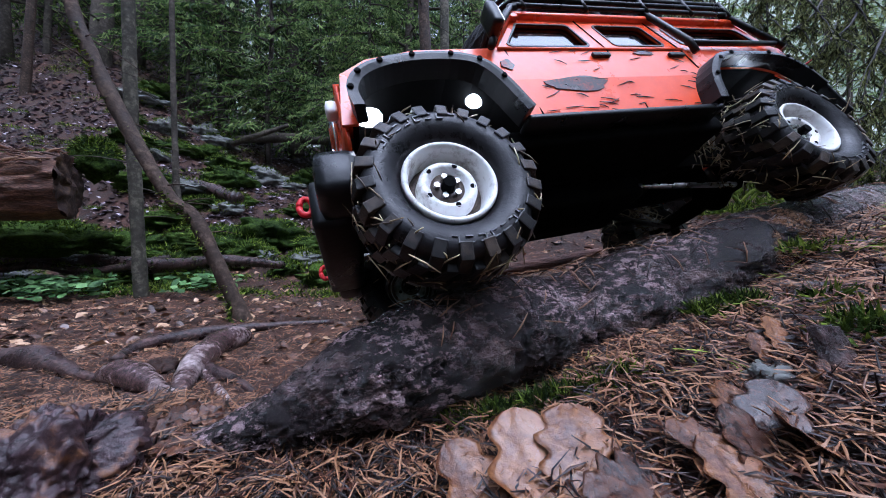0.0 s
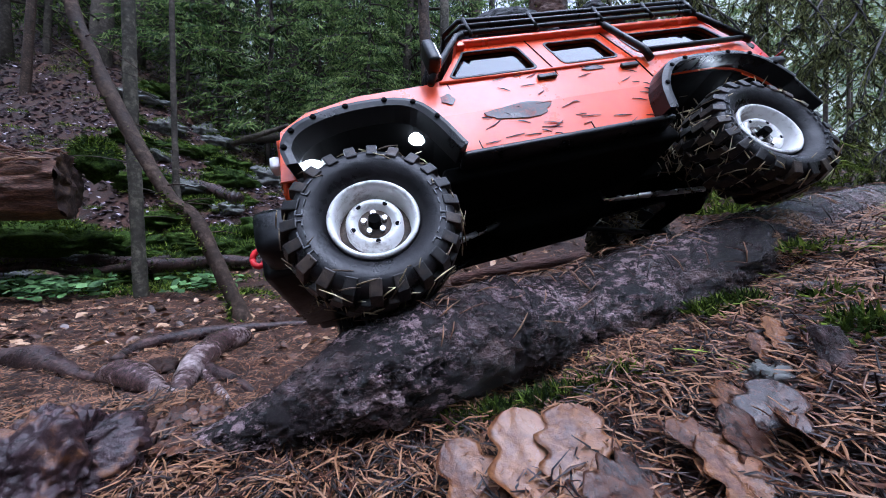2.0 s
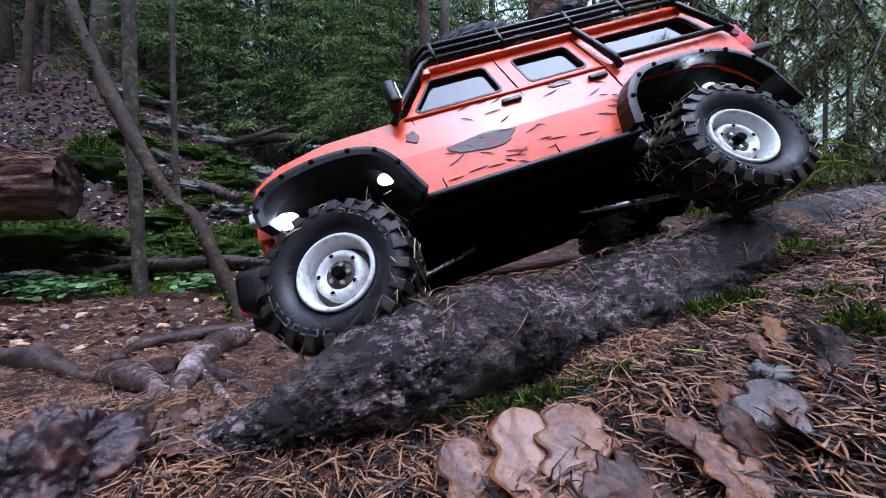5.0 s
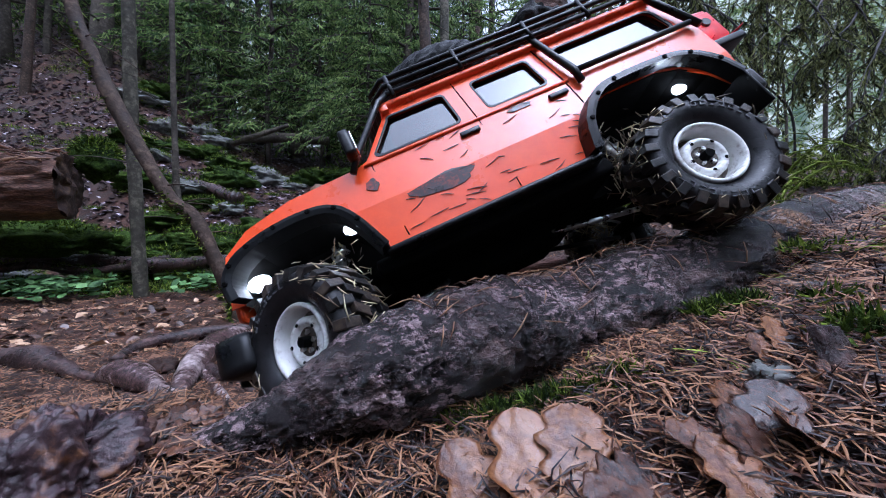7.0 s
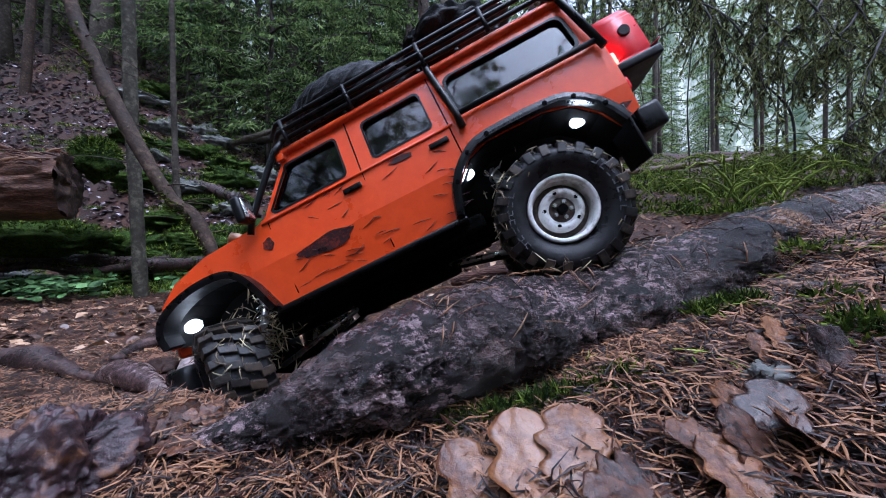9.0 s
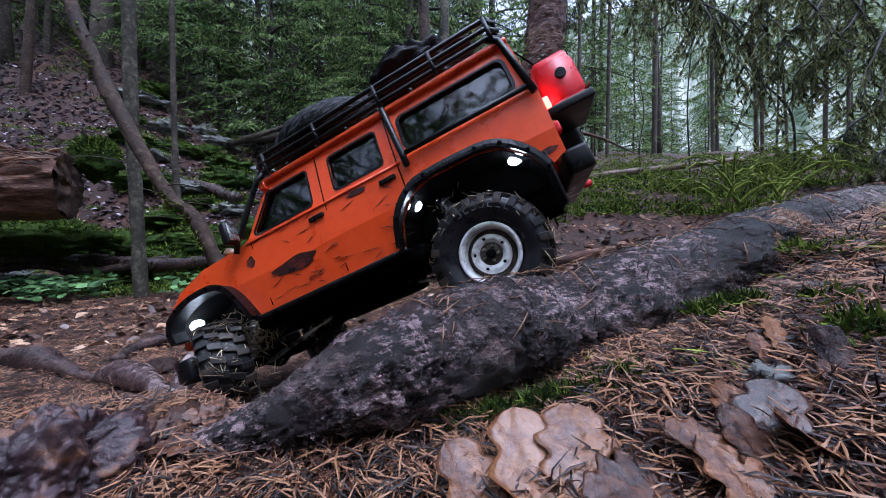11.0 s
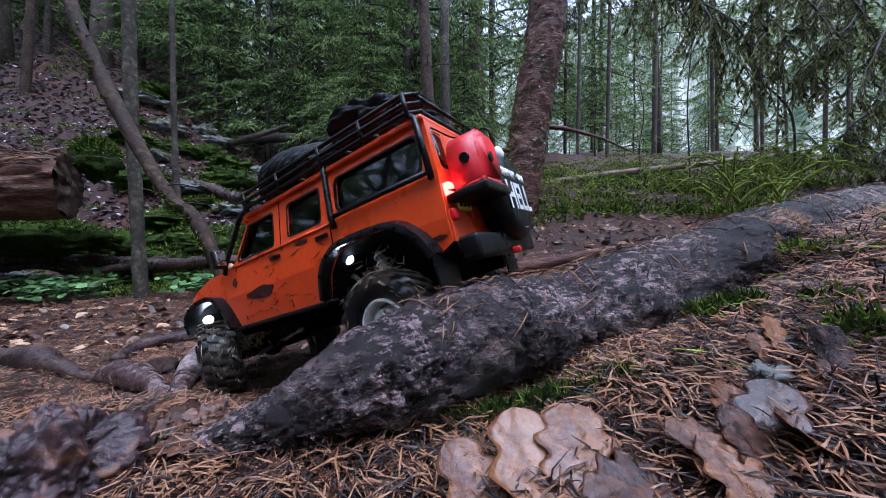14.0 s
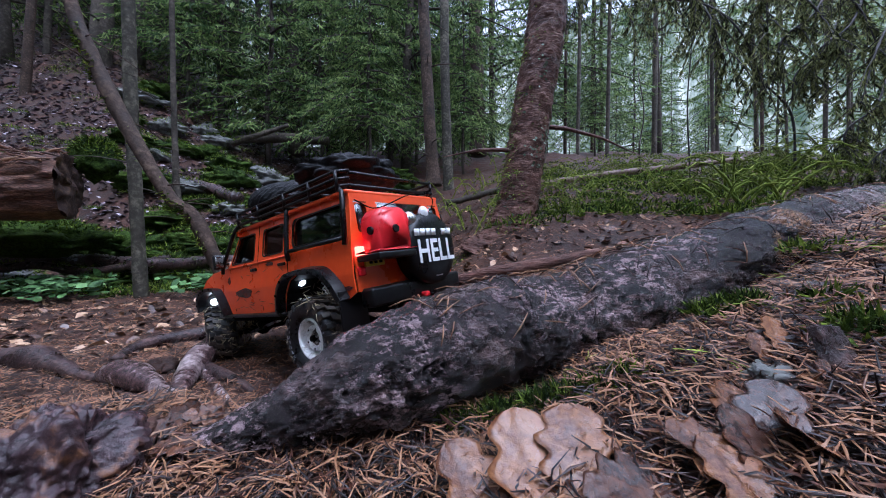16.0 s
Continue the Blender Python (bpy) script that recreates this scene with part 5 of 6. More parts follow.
moss_tufts(pads, 4, 110, 1, 0.022)


def dead_log(points, label, material, seed, moss=True, name="fallen_branch"):
    rows = bend(points, 10)
    ob = new(name)
    v, f = tube([p[:3] for p in rows], [p[3] for p in rows], 14, wobble=0.25, freq=16, seed=seed)
    child("stem", mesh("stem", v, f, material), ob)
    if moss:
        r = np.random.RandomState(seed)
        V, F = [], []
        for k in range(700):
            p = rows[r.randint(len(rows))]
            a = r.normal(0, 0.7)
            c = Vector(p[:3]) + Vector((0, math.sin(a), math.cos(a))) * p[3] * 1.05 + Vector((r.normal() * 0.02, 0, 0))
            if fbm(c.x * 6 + seed, c.y * 6, c.z * 6) < 0:
                continue
            w = Vector((r.normal() * 0.5, r.normal() * 0.5, r.uniform(-0.3, 1))) * 0.018
            x = Vector((0.004, 0, 0))
            o = len(V)
            V += [c - x, c + x, c + w]
            F.append((o, o + 1, o + 2))
        child("moss_fringe", mesh("moss_fringe", V, F, MOSS, False), ob, "green moss fringe", None, "stuff")
    return tagged(ob, label, "dead wood")


dead_log([(-2.335, 1.700, -0.040, 0.035), (-1.881, 1.700, -0.060, 0.04), (-1.386, 1.650, -0.080, 0.038), (-1.056, 1.650, -0.058, 0.03), (-0.757, 1.600, -0.077, 0.02)], "dark mossy fallen log lying across the slope foot", BARK_ROOT, 2)
dead_log([(-2.060, 1.500, -0.098, 0.02), (-1.870, 1.550, -0.075, 0.02), (-1.637, 1.600, -0.104, 0.02), (-1.371, 1.700, -0.040, 0.018)], "thin dark fallen branch on moss", BARK_ROOT, 3)
dead_log([(-2.011, 2.600, 0.533, 0.035), (-1.794, 2.600, 0.459, 0.045), (-1.517, 2.500, 0.371, 0.05)], "broken dark log among mossy boulders", BARK_ROOT, 4)
dead_log([(-2.669, 4.400, 1.415, 0.05), (-2.035, 4.300, 1.412, 0.06), (-1.428, 4.200, 1.337, 0.05)], "fallen grey trunk on the slope", BARK_FAR, 5)
dead_log([(-2.493, 4.000, 1.240, 0.03), (-2.193, 4.000, 1.340, 0.03), (-1.827, 4.000, 1.460, 0.02)], "bent dead branch on the slope", BARK_FAR, 6)
dead_log([(0.572, 2.000, 0.385, 0.020), (1.000, 2.050, 0.450, 0.021), (1.500, 2.100, 0.515, 0.019), (1.900, 2.150, 0.570, 0.015)], "straight thin fallen pole", BARK_ROOT_DRY, 7, False)
dead_log([(0.022, 2.200, 0.290, 0.02), (0.242, 2.200, 0.352, 0.02), (0.389, 2.200, 0.389, 0.018)], "thin fallen pole beside the trunk", BARK_FAR, 8, False)
dead_log([(0.155, 1.220, -0.028, 0.045), (0.232, 1.150, -0.013, 0.036), (0.378, 1.100, 0.006, 0.026), (0.518, 1.050, 0.002, 0.016), (0.610, 1.000, -0.007, 0.012)], "pale pinkish surface root of the spruce", BARK_ROOT, 9, False, "surface_root")
dead_log([(0.503, 1.500, 0.115, 0.010), (0.789, 1.600, 0.163, 0.012), (1.179, 1.700, 0.258, 0.012), (1.518, 1.800, 0.288, 0.008)], "thin mossy stick on the forest floor", BARK_PALE, 10)
dead_log([(0.017, 0.620, -0.061, 0.010), (0.076, 0.600, -0.045, 0.013), (0.176, 0.600, -0.027, 0.012), (0.285, 0.620, -0.005, 0.006)], "reddish bark-covered root behind the log", BARK_MAIN, 33, False, "surface_root")

# roots on the left, on the near ground
dead_log([(-0.560, 0.550, -0.206, 0.006), (-0.515, 0.525, -0.193, 0.016), (-0.465, 0.505, -0.186, 0.021), (-0.420, 0.480, -0.187, 0.017), (-0.370, 0.450, -0.192, 0.011), (-0.325, 0.425, -0.197, 0.008), (-0.280, 0.400, -0.206, 0.005)],
         "bare silvery wet root among needles", ROOT_PALE, 11, False, "surface_root")
dead_log([(-0.584, 0.600, -0.199, 0.0084), (-0.605, 0.692, -0.195, 0.0142), (-0.561, 0.775, -0.195, 0.0142), (-0.474, 0.852, -0.197, 0.0109), (-0.301, 0.932, -0.200, 0.0068)], "long wet root crossing the path", BARK_ROOT, 12, False, "surface_root")
dead_log([(-0.805, 0.593, -0.197, 0.0150), (-0.708, 0.587, -0.192, 0.0240), (-0.591, 0.542, -0.198, 0.0100), (-0.527, 0.523, -0.202, 0.0050)], "wet dark root on the path", BARK_ROOT, 13, False, "surface_root")
dead_log([(-0.350, 0.441, -0.202, 0.0060), (-0.395, 0.527, -0.192, 0.0170), (-0.435, 0.634, -0.185, 0.0240), (-0.440, 0.739, -0.190, 0.0200), (-0.476, 0.807, -0.200, 0.0068)], "gnarled root with pale worn bark", ROOT_PALE, 14, False, "surface_root")
dead_log([(-0.442, 0.598, -0.198, 0.0100), (-0.361, 0.542, -0.198, 0.0100), (-0.294, 0.499, -0.200, 0.0068), (-0.267, 0.479, -0.203, 0.0034)], "short dark root end on needles", BARK_ROOT, 15, False, "surface_root")
dead_log([(-0.388, 0.549, -0.200, 0.0068), (-0.302, 0.465, -0.201, 0.0058), (-0.259, 0.421, -0.203, 0.0034)], "small grey root among needles", ROOT_PALE, 16, False, "surface_root")
lump("root_stump", Vector((-0.179, 0.154, -0.105)), (0.028, 0.030, 0.034), STUMP_WET, 3.3, 6, 0.42, 1.3, 0.9, "wet broken root stump with a worn orange patch", "stump")
lump("root_stump", Vector((-0.188, 0.148, -0.109)), (0.022, 0.022, 0.028), STUMP_WET, 5.1, 6, 0.42, 1.3, 0.9, "wet broken root stump in needles", "stump")
lump("root_stump", Vector((-0.175, 0.176, -0.105)), (0.020, 0.018, 0.016), ROTTEN, 6.4, 4, 0.6, 2.0, 0.9, "brown rotten root knob", "stump")
lump("stone", Vector((0.146, 0.151, -0.058)), (0.009, 0.008, 0.008), STONE, 2.2, 4, 0.35, 1.6, 0.9, "small dark wet stone among needles", "stone")
lump("earth_clod", Vector((-0.471, 0.561, -0.200)), (0.03, 0.025, 0.018), SOIL, 8.0, 4, 0.5, 2.0, 0.9, "brown earth clod by the roots", "clod")


moss_tufts([(Vector(p), (0.012, 0.010, 0.004)) for p in ((0.002, 0.187, -0.095), (0.014, 0.179, -0.093), (0.029, 0.179, -0.089), (0.035, 0.175, -0.088), (0.052, 0.177, -0.082), (0.067, 0.178, -0.078), (0.084, 0.177, -0.074),
                                                        (0.100, 0.179, -0.068), (0.166, 0.214, -0.042), (0.182, 0.216, -0.037), (-0.326, 0.441, -0.205), (-0.169, 0.183, -0.109), (0.194, 0.213, -0.035))], 6, 240, 1, 0.006)
moss_tufts([(Vector(p), (0.020, 0.016, 0.008)) for p in ((0.205, 0.159, -0.040), (0.196, 0.158, -0.044), (0.220, 0.190, -0.033), (0.285, 0.239, -0.004), (0.267, 0.252, -0.006))], 8, 130, 1, 0.007)


def rotten_stump():
    """A sawn rotten trunk lying on the slope: weathered cut face, crumbling fibrous top."""
    face, axis = Vector((-1.50, 1.36, 0.250)), Vector((-0.86, -0.50, -0.03)).normalized()
    ob = new("rotten_trunk")
    side = axis.cross(Vector((0, 0, 1))).normalized()
    up = side.cross(axis)
    rng = random.Random(8)
    sides, steps = 72, 40
    V, F = [], []
    for i in range(steps + 1):
        p = face + axis * (1.1 * i / steps)
        for k in range(sides):
            a = 2 * math.pi * k / sides
            o = side * math.cos(a) + up * math.sin(a)
            q = (p + o * 0.14)
            r = 0.137 * (1 + 0.10 * fbm(o.x * 2, o.y * 2, o.z * 2))
            torn = max(0.0, math.sin(a) + 0.55) / 1.3 * min(1.0, 0.25 + i / 5)
            r -= torn * (0.13 * abs(fbm(q.x * 8, q.y * 8, q.z * 26)) + 0.05 * abs(fbm(q.x * 26, q.y * 26, q.z * 70)))
            r += 0.012 * fbm(q.x * 12, q.y * 12, q.z * 60)
            V.append(p + o * r)
    for i in range(steps):
        for k in range(sides):
            a, b = i * sides + k, i * sides + (k + 1) % sides
            F.append((a, b, b + sides, a + sides))
    child("trunk", mesh("trunk", V, F, ROTTEN), ob, "crumbling reddish rotten wood")
    V, F = [face - axis * 0.004], []
    for ring in range(1, 9):
        for k in range(sides):
            a = 2 * math.pi * k / sides
            o = side * math.cos(a) + up * math.sin(a)
            r = 0.128 * ring / 8 * (1 + 0.16 * fbm(o.x * 3, o.y * 3, o.z * 3))
            q = face + o * r
            V.append(q - axis * (0.004 + 0.020 * fbm(q.x * 20, q.y * 20, q.z * 20) - (0.006 if ring == 8 else 0)))
    for k in range(sides):
        F.append((0, 1 + k, 1 + (k + 1) % sides))
    for ring in range(7):
        for k in range(sides):
            a, b = 1 + ring * sides + k, 1 + ring * sides + (k + 1) % sides
            F.append((a, a + sides, b + sides, b))
    child("cut_face", mesh("cut_face", V, F, CUT_WOOD), ob, "weathered grey-brown sawn face")
    for k in range(150):
        t, a = rng.uniform(0.02, 0.5), rng.uniform(0.0, 2.6)
        o = side * math.cos(a) + up * math.sin(a)
        p = face + axis * t + o * rng.uniform(0.115, 0.142)
        d = axis * rng.uniform(0.015, 0.05) + o * rng.uniform(-0.012, 0.02) + Vector((0, 0, rng.uniform(-0.02, 0.01)))
        tube_part("splinter", [p - d, p + o * 0.004, p + d], [0.001, rng.uniform(0.003, 0.008), 0.001], ROTTEN if k % 5 else RAW_WOOD, ob, sides=5)
    return tagged(ob, "sawn rotten reddish-brown trunk lying on the mossy slope", "fallen trunk")


rotten_stump()
lump("mossy_boulder", Vector((-1.530, 1.500, 0.390)), (0.07, 0.08, 0.10), MOSS, 9.0, 4, 0.4, 1.7, 0.8, "dark green moss cushion behind the rotten trunk", "boulder", "mossy boulders")
lump("earth_bank", Vector((-1.922, 1.550, 0.041)), (0.34, 0.16, 0.09), MOSS, 9.7, 4, 0.4, 2.2, 0.8, "mossy bank under the rotten trunk", "bank")


# ---------------------------------------------------------------- brush and herbs
def brush(name, u0, u1, d0, d1, count, seed, material, label, tall=0.22, arc=0.35, rad=0.004):
    r = random.Random(seed)
    for k in range(count):
        d = r.uniform(d0, d1)
        p = on_ground(r.uniform(u0, u1) * d, d)
        a, l = r.uniform(0, 6.28), tall * r.uniform(0.5, 1.4)
        way = Vector((math.cos(a), math.sin(a) * 0.6, 0))
        line = [p + way * arc * l * s * 2 + Vector((0, 0, l * (1.9 * s - 1.5 * s * s))) for s in (0, 0.25, 0.5, 0.75, 1.0)]
        ob = new(name)
        v, f = tube(line, [rad, rad * 0.9, rad * 0.7, rad * 0.5, rad * 0.2], 5, cap=False)
        child("stem", mesh("stem", v, f, material), ob)
        V, F = [], []
        for q in range(70):
            s = r.random()
            i = min(3, int(s * 4))
            c = line[i].lerp(line[i + 1], s * 4 - i)
            w = Vector((r.gauss(0, 0.6), r.gauss(0, 0.6), r.gauss(-0.35, 0.5))).normalized() * r.uniform(0.006, 0.022) * (1 + l)
            x = w.cross(Vector((r.gauss(0, 1), r.gauss(0, 1), r.gauss(0, 1)))).normalized() * 0.0028
            o = len(V)
            V += [c - x, c + x, c + w]
            F.append((o, o + 1, o + 2))
        child("moss_fringe", mesh("moss_fringe", V, F, MOSS_LIGHT, False), ob, "", None, "stuff")
        tagged(ob, label, "twig", "brushwood")


brush("mossy_twig", 0.22, 1.15, 1.25, 3.2, 80, 1, MOSS_LIGHT, "arching dead twig furred with yellow-green moss", 0.16, 0.8, 0.0026)
brush("mossy_twig", 0.20, 1.2, 1.2, 3.2, 60, 6, HANGING, "tangled brown-green dead twig", 0.24, 0.9, 0.0022)
brush("mossy_twig", 0.80, 1.05, 1.25, 1.6, 26, 5, MOSS_LIGHT, "arching dead twig furred with yellow-green moss", 0.20, 0.7, 0.006)
brush("mossy_twig", 0.95, 1.35, 1.2, 2.2, 26, 2, HANGING, "dark dead twig with lichen", 0.3, 0.4, 0.004)
brush("mossy_twig", -0.1, 0.2, 1.6, 3.0, 22, 3, MOSS_LIGHT, "thin dead twig with moss by the spruce", 0.3, 0.4, 0.004)
trunk_tree("sapling", [(1.460, 2.000, 0.137, 0.006), (1.457, 2.000, 0.470, 0.005), (1.443, 2.000, 0.837, 0.004), (1.460, 2.000, 1.103, 0.0035), (1.480, 2.000, 1.370, 0.002)], DARK_TWIG, "thin leafless sapling in brushwood", 6, 0.1, 20, 6, 41, category="sapling")
trunk_tree("sapling", [(1.779, 1.700, 0.130, 0.009), (1.768, 1.700, 0.399, 0.007), (1.745, 1.700, 0.683, 0.006), (1.590, 1.700, 0.853, 0.005), (1.434, 1.700, 1.079, 0.003)], DARK_TWIG, "bent leafless sapling in brushwood", 6, 0.1, 20, 8, 42, category="sapling")
trunk_tree("sapling", [(1.755, 3.000, 0.605, 0.009), (1.740, 3.000, 0.905, 0.007), (1.780, 3.000, 1.205, 0.005), (1.730, 3.000, 1.555, 0.004)], BARK_FAR, "thin crooked sapling in brushwood", 6, 0.1, 20, 8, 43, category="sapling")


def leaf_shape(seed, lobes=4, length=0.07, curl=0.3):
    """A wet oak leaf with rounded lobes, a sunken midrib and side veins; it lies along x."""
    r = random.Random(seed)
    n, m = 40, 11
    b1, b2, ph = r.uniform(-0.6, 0.6) * curl, r.uniform(0.1, 0.7) * curl, r.uniform(-0.1, 0.1)
    V, F = [], []
    for layer in (0, -0.00022):
        for k in range(n + 1):
            s = k / n
            w = 0.36 * math.sin(math.pi * min(1.0, 0.03 + 0.97 * s) ** 1.25) ** 0.5 if s < 1 else 0.02
            w *= 1 - 0.34 * (0.5 + 0.5 * math.cos(2 * math.pi * (lobes * s + ph))) * min(1, 3 * (1 - s))
            for q in range(m):
                e = 2 * q / (m - 1) - 1
                y = e * w
                vein = 0.011 * abs(math.sin(math.pi * (lobes * 1.5 * (s - 0.35 * abs(e)))))
                z = b1 * (s - 0.5) ** 2 + b2 * y * y * 1.3 + 0.022 * fbm(s * 3 + seed, y * 5) * curl * 3 + vein - 0.014 * max(0, 1 - abs(e) * 5)
                V.append(((s - 0.5) * length, y * length, z * length + layer))
    half = (n + 1) * m
    for k in range(n):
        for q in range(m - 1):
            a = k * m + q
            F.append((a, a + m, a + m + 1, a + 1))
            F.append((half + a, half + a + 1, half + a + m + 1, half + a + m))
        for q in (0, m - 1):
            a = k * m + q
            F.append((a, half + a, half + a + m, a + m))
    stalk = tube([(-0.5 * length, 0, 0), (-0.62 * length, 0.01 * length, 0.01 * length), (-0.75 * length, 0.03 * length, 0.0)], 0.0006, 5)
    V, F = merge([(V, F), stalk])
    return mesh("oak_leaf", V, F, LEAF)


shapes = [leaf_shape(k, 3 + k % 2, 0.06 + 0.008 * (k % 3), 0.22 + 0.1 * (k % 3)) for k in range(6)]


def lay_leaf(k, place, turn, tilt_x, tilt_y, size, label="wet brown oak leaf lying on needles"):
    ob = new("oak_leaf", shapes[k % 6])
    ob.matrix_basis = Matrix.Translation(place) @ pose(0, 0, 0, tilt_x, tilt_y, 0) @ pose(0, 0, 0, 0, 0, turn) @ Matrix.Diagonal((size * 0.82, size * 0.82, size * 0.82, 1))
    return tagged(ob, label, "leaf", "fallen oak leaves")


for k, (p, turn, tx, ty, size) in enumerate((
        ((0.035, 0.131, -0.086), 100, 32, 5, 1.05), ((0.053, 0.133, -0.081), 75, 30, -10, 0.85), ((0.014, 0.132, -0.092), 130, 25, 5, 0.65), ((0.065, 0.116, -0.081), 20, 18, 8, 0.8),
        ((0.123, 0.127, -0.062), 35, 30, -18, 0.62), ((0.108, 0.118, -0.069), 100, 40, 10, 0.48), ((0.096, 0.126, -0.070), 170, 22, 4, 0.5), ((0.116, 0.135, -0.063), 60, 34, 10, 0.5),
        ((0.125, 0.118, -0.064), 10, 14, 30, 0.5), ((0.165, 0.168, -0.042), 80, 50, 10, 0.42), ((0.152, 0.162, -0.047), 95, 55, 0, 0.28), ((0.217, 0.194, -0.022), 10, 30, 5, 0.36),
        ((0.158, 0.140, -0.050), 50, 40, 12, 0.26), ((-0.134, 0.169, -0.098), 5, 12, 0, 0.42), ((-0.148, 0.188, -0.095), 40, 45, 0, 0.42), ((-0.134, 0.190, -0.093), 20, 20, 20, 0.42),
        ((-0.150, 0.157, -0.102), 100, 45, 0, 0.35), ((0.096, 0.109, -0.074), 100, 30, 0, 0.5), ((0.444, 0.900, 0.054), 10, 30, 0, 0.8), ((0.506, 0.600, 0.049), 0, 20, 0, 0.5), ((0.093, 0.117, -0.073), 40, 30, 0, 0.3))):
    lay_leaf(k, p, turn, tx, ty, size, "glossy wet brown oak leaf on needles" if k < 9 else "small curled brown leaf")
for k, (p, turn) in enumerate((((0.045, 0.210, -0.028), 40), ((0.005, 0.200, -0.029), 10), ((0.217, 0.260, -0.054), 20))):
    lay_leaf(k + 2, p, turn, 25, 0, 0.22, "scrap of tan leaf on the log")
bm = box(bmesh.new(), -0.007, 0.007, -0.0025, 0.0025, -0.014, 0.014, 0.001)
bmesh.ops.subdivide_edges(bm, edges=list(bm.edges), cuts=4, use_grid_fill=True)
for v in bm.verts:
    v.co += Vector((0.0012 * fbm(v.co.x * 300, v.co.z * 120), 0.0012 * fbm(v.co.z * 200, v.co.x * 200, 3), 0.001 * fbm(v.co.x * 400, 1)))
me = bpy.data.meshes.new("bark_chip")
bm.to_mesh(me)
bm.free()
me.materials.append(BARK_ROOT)
chip = new("bark_chip", me)
chip.matrix_basis = Matrix.Translation((0.170, 0.145, -0.047)) @ pose(0, 0, 0, -30, 8, 10)
tagged(chip, "dark wet flake of bark stuck in the needles", "bark")


def herb(x, y, seed):
    r = random.Random(seed)
    ob = new("ground_ivy")
    c = on_ground(x, y)
    V, F = [], []
    for k in range(46):
        a, s = r.uniform(0, 6.28), r.random() ** 0.6
        p = c + Vector((0.13 * s * math.cos(a), 0.10 * s * math.sin(a), r.uniform(0.02, 0.09)))
        l = r.uniform(0.014, 0.026)
        d = Vector((r.gauss(0, 1), r.gauss(0, 1), r.gauss(0, 0.3))).normalized() * l
        x2 = d.cross(Vector((r.gauss(0, 0.3), r.gauss(0, 0.3) - 0.4, 1))).normalized() * l * 0.55
        o = len(V)
        V += [p - d, p - d * 0.3 + x2, p + d * 0.4 + x2 * 0.7, p + d, p + d * 0.4 - x2 * 0.7, p - d * 0.3 - x2]
        F += [(o, o + 1, o + 2, o + 3), (o, o + 3, o + 4, o + 5)]
    child("leaves", mesh("leaves", V, F, HERB, False), ob, "", None, "stuff")
    return tagged(ob, "low leafy green herb at the slope foot", "plant", "herbs")


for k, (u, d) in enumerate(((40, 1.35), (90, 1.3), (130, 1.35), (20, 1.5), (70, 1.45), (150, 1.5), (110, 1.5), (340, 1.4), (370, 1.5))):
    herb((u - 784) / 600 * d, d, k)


# ---------------------------------------------------------------- litter
def scatter_needles(name, count, u_range, d_range, seed, length, width, lift, label, material, power=1.0, where=None):
    """Fallen needles: bent three-sided slivers, strewn over the ground."""
    r = np.random.RandomState(seed)
    u = r.uniform(*u_range, count)
    d = d_range[0] + (d_range[1] - d_range[0]) * r.random_sample(count) ** power
    x, y = u * d, d
    keep = np.ones(count, bool)
    if where is not None:
        keep = where(x, y)
    x, y = x[keep], y[keep]
    z = np.array([rough_height(a, b) for a, b in zip(x, y)]) + r.uniform(0.0005, lift, len(x))
    n = len(x)
    a = r.uniform(0, 2 * np.pi, n)
    tilt = r.normal(0, 0.36, n)
    l = length * r.uniform(0.45, 1.25, n) / 2
    w = width * r.uniform(0.7, 1.3, n)
    dirs = np.stack([np.cos(a) * np.cos(tilt), np.sin(a) * np.cos(tilt), np.sin(tilt)], 1)
    side = np.stack([-np.sin(a), np.cos(a), np.zeros(n)], 1)
    up = np.cross(dirs, side)
    up *= np.sign(up[:, 2:3] + 1e-9)
    c = np.stack([x, y, z], 1)
    bow = r.normal(0, 0.22, n)[:, None] * l[:, None] * side + np.abs(r.normal(0, 0.12, n))[:, None] * l[:, None] * up
    rings = []
    for s, k in ((-1, 0.5), (0, 1.0), (1, 0.25)):
        m = c + dirs * (l * s)[:, None] + (bow if s == 0 else 0)
        rings.append([m + side * (w * k * 0.5)[:, None], m - side * (w * k * 0.5)[:, None], m + up * (w * k * 0.6)[:, None]])
    V = np.stack([p for ring in rings for p in ring], 1).reshape(-1, 3)
    base = (np.arange(n) * 9)[:, None]
    quads = [(0, 3, 5, 2), (2, 5, 4, 1), (3, 6, 8, 5), (5, 8, 7, 4)]
    F = np.concatenate([base + np.array([q]) for q in quads], 1).reshape(-1, 4)
    ob = new(name, mesh(name, V.tolist(), F.tolist(), material))
    return tagged(ob, label, "needles", kind="stuff")


def near_side(x, y):
    axis, ar = np.interp(x, LOG[:, 0], LOG[:, 1]), np.interp(x, LOG[:, 0], LOG[:, 3])
    return (y < axis - 0.55 * ar) | (y > axis + 1.0 * ar) | (x < -0.13)


